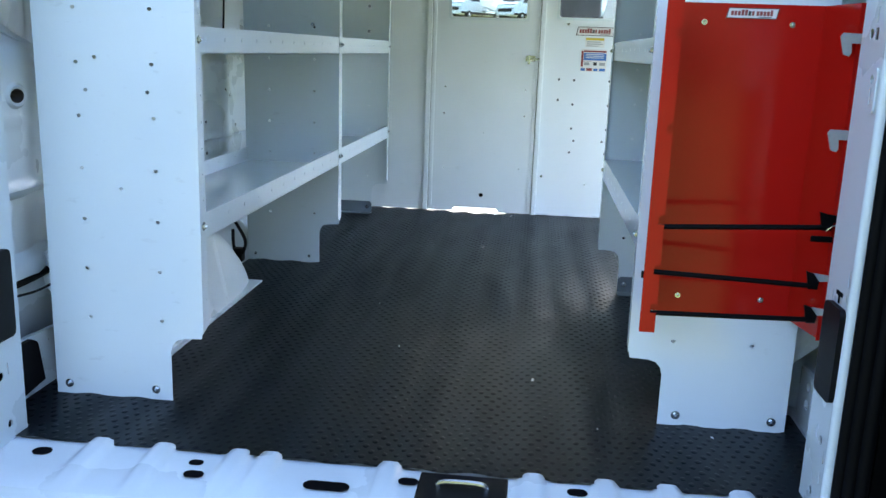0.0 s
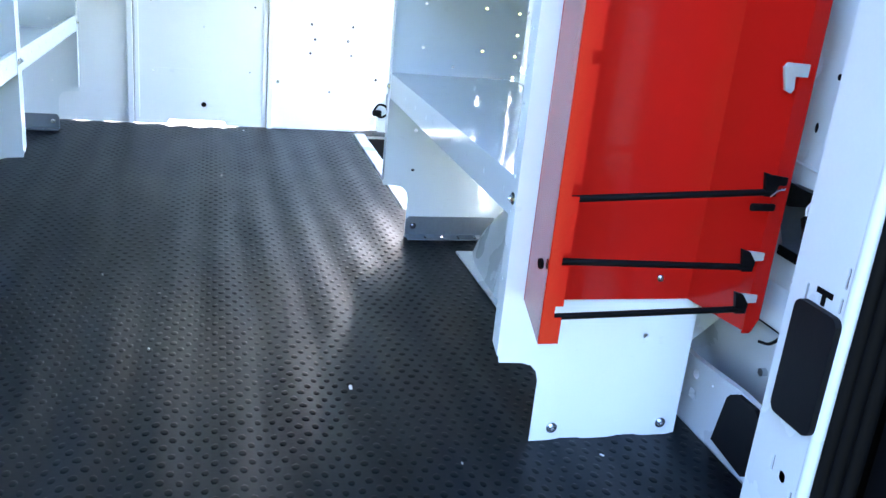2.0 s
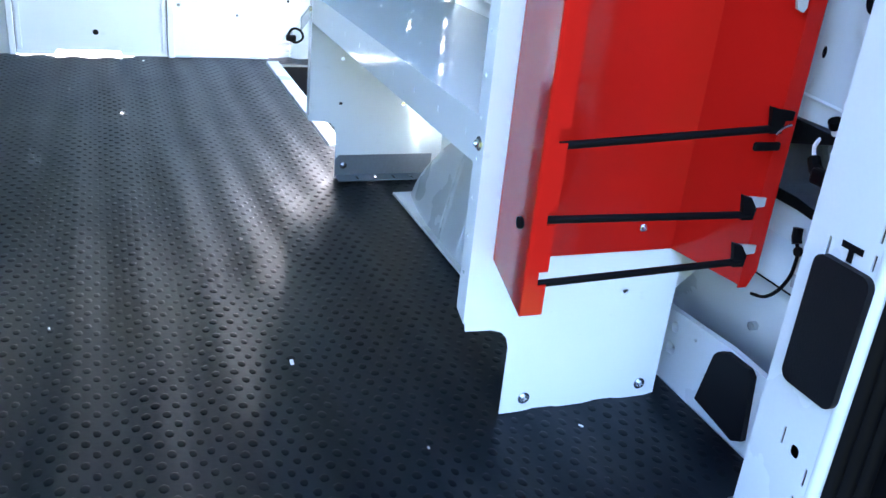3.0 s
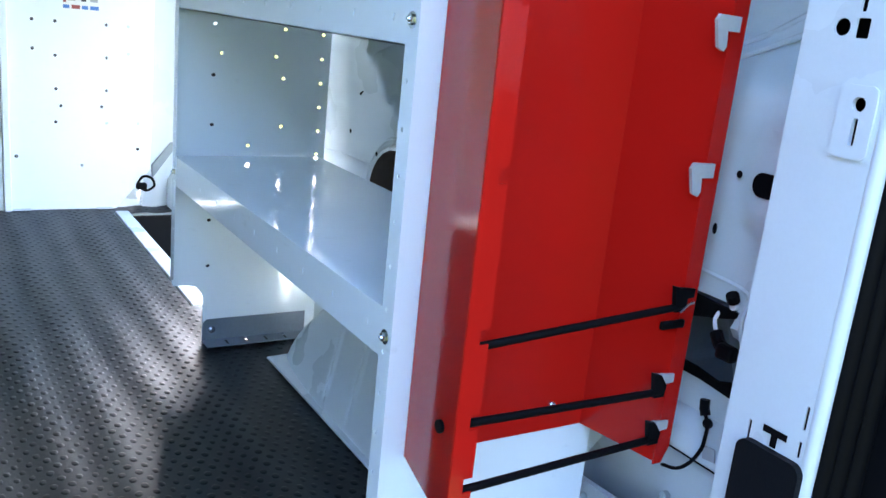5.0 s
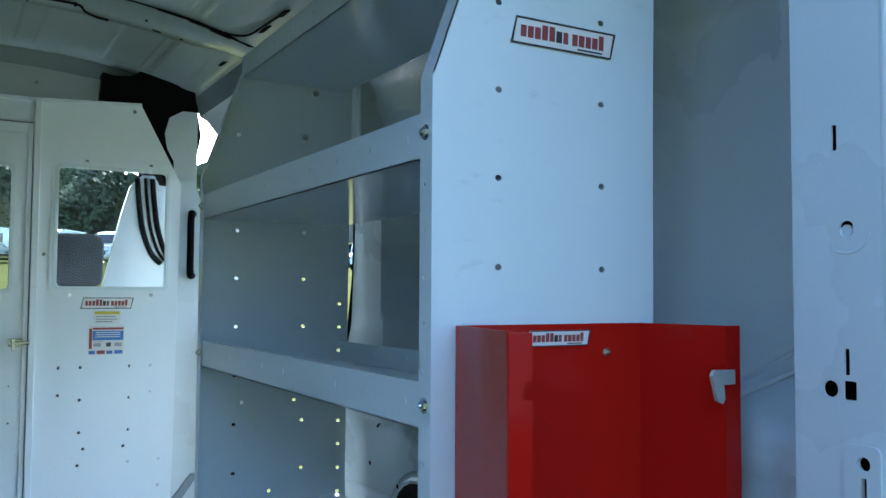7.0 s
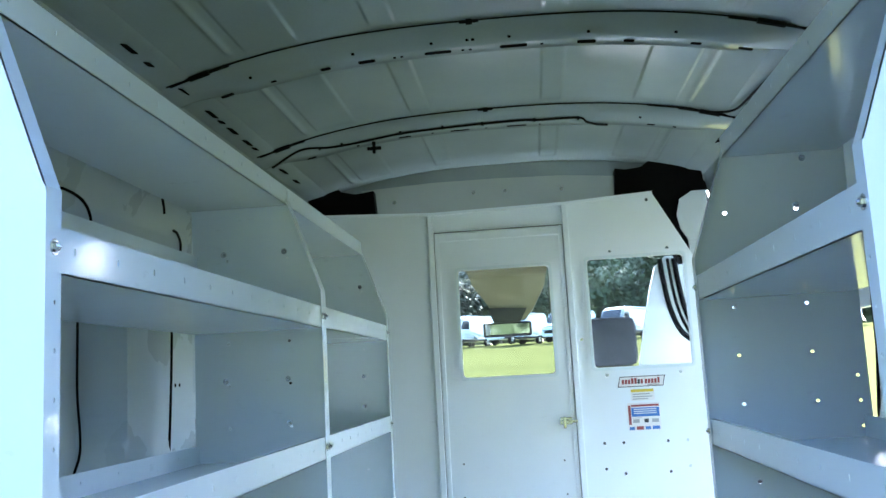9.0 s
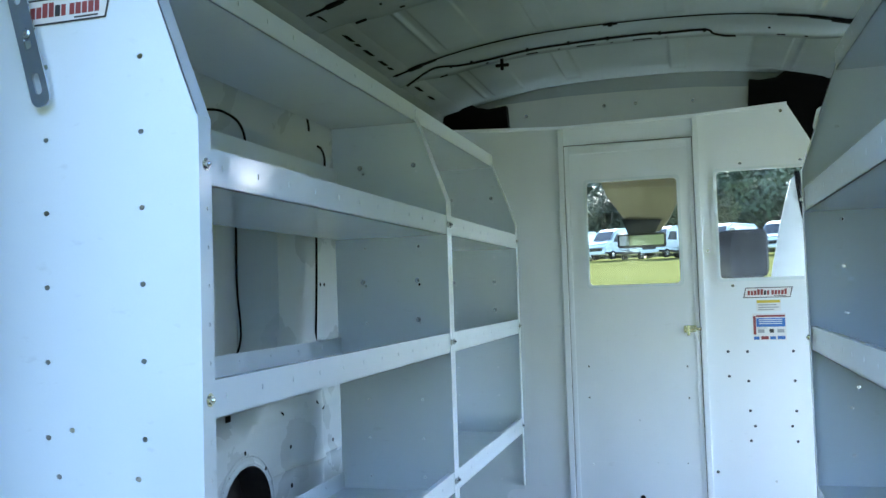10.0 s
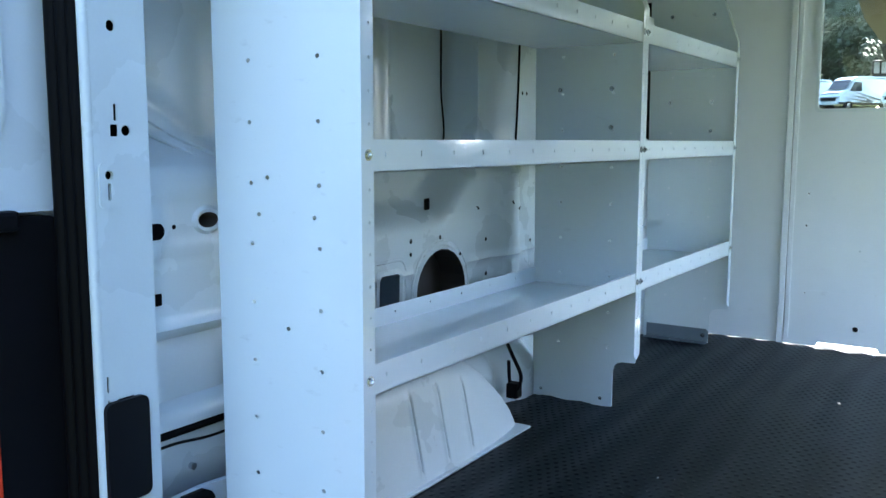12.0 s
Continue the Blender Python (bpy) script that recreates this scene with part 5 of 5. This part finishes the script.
part("coil", tube(curve_pts([(-0.96, 3.62, 0.20), (-0.93, 3.60, 0.17), (-0.90, 3.60, 0.11), (-0.92, 3.61, 0.06), (-0.95, 3.62, 0.08), (-0.95, 3.61, 0.15)]), 0.006, 8), SEAL, coil, smooth=True)
part("plug", boxes(((-0.955, 3.60, 0.03), (-0.915, 3.64, 0.08)), bevel=0.006), SEAL, coil)
cable("wall_cable", [(-0.955, 2.27, 0.268), (-0.975, 2.33, 0.258), (-0.985, 2.42, 0.245), (-0.99, 2.52, 0.243)], 0.003, "thin black cable on the wall ledge")
vent = thing("vent_box", "black plastic vent fitting in the side wall opening", "vent", at=(0.79, 2.40, 0.43))


def on_wall(name, pts, lift, mat, parent, label="", thick=0.004):
    """A small plate that lies on the right body panel."""
    bm = bmesh.new()
    lo = [bm.verts.new((side_x(1, y, z) - lift, y, z)) for y, z in pts]
    hi = [bm.verts.new((side_x(1, y, z) - lift - thick, y, z)) for y, z in pts]
    bm.faces.new(lo)
    bm.faces.new(hi[::-1])
    for i in range(len(pts)):
        bm.faces.new((lo[i - 1], lo[i], hi[i], hi[i - 1]))
    return part(name, bm, mat, parent, label)


on_wall("upper_flap", [(2.462, 0.500), (2.412, 0.496), (2.338, 0.493), (2.340, 0.484), (2.352, 0.480), (2.412, 0.464), (2.462, 0.458)], 0.003, SEAL, vent)
on_wall("lower_flap", [(2.462, 0.384), (2.413, 0.383), (2.372, 0.377), (2.350, 0.384), (2.337, 0.362), (2.345, 0.361), (2.401, 0.367), (2.462, 0.368)], 0.003, SEAL, vent)
part("vent_border", tube(curve_pts([(side_x(1, y, z) - 0.001, y, z) for y, z in ((2.50, 0.536), (2.402, 0.529), (2.345, 0.524), (2.329, 0.512), (2.326, 0.474), (2.324, 0.38), (2.322, 0.27))]), 0.0035, 6), BODY, vent, smooth=True)
part("connector", boxes(((0.745, 2.306, 0.436), (0.762, 2.334, 0.458)), bevel=0.005), SEAL, vent, "black wiring connector")
part("connector_arm", tube([(0.765, 2.352, 0.462), (0.760, 2.340, 0.452), (0.756, 2.322, 0.446)], 0.009, 8), SEAL, vent)
part("wire", tube(curve_pts([(0.79, 2.368, 0.490), (0.775, 2.366, 0.476), (0.768, 2.356, 0.464)]), 0.003, 6), LABELW, vent, "pale wire", smooth=True)
part("cap", tube([(side_x(1, 2.35, 0.511) - 0.010, 2.35, 0.515), (side_x(1, 2.35, 0.511) - 0.004, 2.35, 0.505)], 0.009, 10), SEAL, vent)
part("cap_foot", disc(bmesh.new(), (side_x(1, 2.348, 0.499) - 0.001, 2.348, 0.499), (-1, 0, 0), 0.006, 0.006, 10), LABELW, vent)
lead = thing("sensor_lead", "thin black lead with a plug on the body panel", "cable", at=(0.79, 2.36, 0.35))
part("plug", tube([(0.783, 2.363, 0.357), (0.782, 2.361, 0.345), (0.781, 2.356, 0.336)], 0.007, 8), SEAL, lead)
part("ring", disc(bmesh.new(), (0.783, 2.349, 0.327), (-1, 0, 0), 0.007, 0.006, 10), SEAL, lead)
part("wire", tube(curve_pts([(0.781, 2.356, 0.336), (0.780, 2.349, 0.326), (0.780, 2.349, 0.306), (0.780, 2.352, 0.286), (0.781, 2.367, 0.258), (0.782, 2.39, 0.236), (0.785, 2.42, 0.226)]), 0.0028, 6), SEAL, lead, smooth=True)
patch_plate = thing("grey_sticker", "small square grey sticker on the body panel", "sticker", at=(0.79, 2.345, 0.28))
on_wall("sticker", [(2.357, 0.289), (2.335, 0.292), (2.332, 0.273), (2.354, 0.270)], 0.001, INK_GREY, patch_plate, "", 0.001)

# specks of litter on the mat
rng = random.Random(11)
for x, y, s in ((0.153, 2.717, 1.0), (-0.22, 2.9, 0.6), (0.55, 2.45, 0.6), (0.30, 2.45, 0.5), (-0.35, 3.3, 0.5), (-0.06, 4.98, 1.5), (0.02, 4.95, 1.0)):
    bm = bmesh.new()
    box(bm, (-0.003 * s, -0.007 * s, 0), (0.003 * s, 0.007 * s, 0.003 * s), 0.0008, 1)
    bmesh.ops.transform(bm, matrix=pose(x, y, 0.0005, 0, 0, rng.uniform(-40, 40)), verts=bm.verts[:])
    tagged(part("litter", bm, LABELW), "tiny pale scrap of litter on the mat", "litter", "litter")

# ---- outside ----
def ground_z(x, y):
    return -0.72 + 4.7 * step(6, 100, y) + 0.06 * noise.noise((x * 0.1, y * 0.1, 0))


bm = bmesh.new()
gx = [-900, -300, -120, -60, -30, -15, -8, -4, -2, 0, 2, 4, 8, 15, 30, 60, 120, 300, 900]
gy = [-900, -200, -60, -20, -8, -2, 2, 6, 8, 10, 14, 18, 24, 30, 36, 42, 50, 58, 66, 74, 82, 90, 100, 130, 200, 400, 900]
grid = [[bm.verts.new((x, y, ground_z(x, y))) for y in gy] for x in gx]
for i in range(len(gx) - 1):
    for j in range(len(gy) - 1):
        bm.faces.new((grid[i][j], grid[i + 1][j], grid[i + 1][j + 1], grid[i][j + 1]))
ground = part("ground", bm, GRASS, smooth=True)
tagged(ground, "sunlit yellow-green mown grass field", "ground", kind="structure")


def parked_van(at, turn):
    v = thing("parked_van", "white high-roof panel van parked on the grass", "van", "parked vans")
    side = [(-2.9, 0.45), (-2.9, 2.35), (-2.6, 2.6), (1.0, 2.6), (1.6, 2.35), (2.2, 1.55), (2.85, 1.30), (3.0, 0.95), (3.0, 0.45)]
    bm = sheet([(a, b) for a, b in side], [], 2.0, "xz", -1.0)
    bmesh.ops.bevel(bm, geom=[e for e in bm.edges if e.calc_length() > 0.3], offset=0.07, segments=2, affect="EDGES")
    part("body", bm, BODY, v, smooth=True)
    for s in (-1, 1):
        part("side_window", sheet([(0.75, 1.45), (1.95, 1.45), (1.5, 2.15), (0.75, 2.15)], [], 0.02, "xz", s * 1.0 - 0.01 + s * 0.005), DARKGLASS, v)
        part("sill_trim", boxes(((-2.9, s * 1.0 - 0.02, 0.45), (3.0, s * 1.0 + 0.02, 0.62))), PLASTIC, v)
        for x in (-1.7, 2.0):
            w = part("wheel", disc(bmesh.new(), (x, s * 0.78, 0.36), (0, s, 0), 0.36, 0.24, 24), SEAL, v)
            part("rim", disc(bmesh.new(), (x, s * 1.0, 0.36), (0, s, 0), 0.2, 0.03, 16), GALV, w)
    bm = bmesh.new()
    q = [bm.verts.new(p) for p in ((1.63, -0.85, 2.3), (1.63, 0.85, 2.3), (2.22, 0.9, 1.58), (2.22, -0.9, 1.58))]
    bm.faces.new(q)
    bmesh.ops.translate(bm, verts=bm.verts[:], vec=(0.03, 0, 0.03))
    part("windscreen", bm, DARKGLASS, v)
    part("grille", boxes(((2.99, -0.7, 0.7), (3.03, 0.7, 0.95)), bevel=0.01), PLASTIC, v)
    v.matrix_basis = pose(*at, 0, 0, turn)
    return v


first = None
rng = random.Random(3)
for k in range(16):
    x = -32 + 4.4 * k
    y = 75 + rng.uniform(-1, 1)
    m = pose(x, y, ground_z(x, y), 0, 0, 235 + rng.uniform(-4, 4))
    first = parked_van((x, y, ground_z(x, y)), 235) if first is None else first
    if k:
        copy_thing(first, m)


def tree(at, h, seed):
    rng = random.Random(seed)
    t = thing("tree", "dark green broadleaf tree at the field edge", "tree", "trees at the field edge", at)
    bm = bmesh.new()
    b = Vector(at)
    tube([b, b + Vector((0.1, 0, h * 0.25)), b + Vector((0, 0.1, h * 0.55))], 0.25, 8, bm)
    for k in range(6):
        a = rng.uniform(0, 6.28)
        s = b + Vector((0, 0, h * rng.uniform(0.25, 0.5)))
        tube([s, s + Vector((math.cos(a) * h * 0.15, math.sin(a) * h * 0.15, h * 0.15)), s + Vector((math.cos(a) * h * 0.25, math.sin(a) * h * 0.25, h * 0.3))], 0.09, 6, bm)
    part("trunk", bm, BARK, t)
    verts, faces = [], []
    blobs = [(Vector((rng.gauss(0, 0.17), rng.gauss(0, 0.17), rng.uniform(0.28, 0.9))) * h, h * rng.uniform(0.10, 0.2)) for _ in range(26)]
    for c, r in blobs:
        for _ in range(70):
            d = Vector((rng.gauss(0, 1), rng.gauss(0, 1), rng.gauss(0, 0.8))).normalized() * r * rng.uniform(0.6, 1.05)
            u = Vector((rng.gauss(0, 1), rng.gauss(0, 1), rng.gauss(0, 1))).normalized()
            v = u.orthogonal()
            s = rng.uniform(0.25, 0.5)
            n = len(verts)
            verts += [tuple(b + c + d + u * s), tuple(b + c + d + v * s * 0.6), tuple(b + c + d - u * s), tuple(b + c + d - v * s * 0.6)]
            faces.append((n, n + 1, n + 2, n + 3))
    me = bpy.data.meshes.new("crown")
    me.from_pydata(verts, [], faces)
    me.materials.append(LEAF)
    ob = new("crown", me)
    ob.parent = t
    ob.matrix_parent_inverse = place_of(t).inverted()
    return t


def far_woods(x0, x1, y0, y1, tall):
    rng = random.Random(8)
    verts, faces = [], []
    for _ in range(21000):
        x = rng.uniform(x0, x1)
        y = rng.uniform(y0, y1)
        h = tall + 3.5 * noise.noise((x * 0.06, 0, 0)) + 2.0 * noise.noise((x * 0.25, 1.0, 0))
        z = ground_z(x, y) + h * rng.random() ** 0.7
        u = Vector((rng.gauss(0, 1), rng.gauss(0, 0.4), rng.gauss(0, 1))).normalized() * rng.uniform(0.7, 1.3)
        v = Vector((-u.z, rng.gauss(0, 0.3), u.x))
        n = len(verts)
        c = Vector((x, y, z))
        verts += [tuple(c + u), tuple(c + v * 0.7), tuple(c - u), tuple(c - v * 0.7)]
        faces.append((n, n + 1, n + 2, n + 3))
    me = bpy.data.meshes.new("far_woods")
    me.from_pydata(verts, [], faces)
    me.materials.append(LEAF)
    tagged(new("far_woods", me), "dark green woods, far ahead or added unseen behind to block sky light", "woods", kind="stuff")


far_woods(-150, 170, 134, 146, 16.5)
# unseen belt added behind the van to cut the rear sky light
far_woods(-90, 90, -44, -34, 16)
trees = [tree((-60, 125, ground_z(-60, 125)), 15, 1), tree((-48, 128, ground_z(-48, 128)), 12, 2)]
for k in range(20):
    x = -66 + 7.5 * k + rng.uniform(-2, 2)
    y = 124 + rng.uniform(-5, 8)
    copy_thing(trees[k % 2], pose(x, y, ground_z(x, y), 0, 0, rng.uniform(0, 360)))
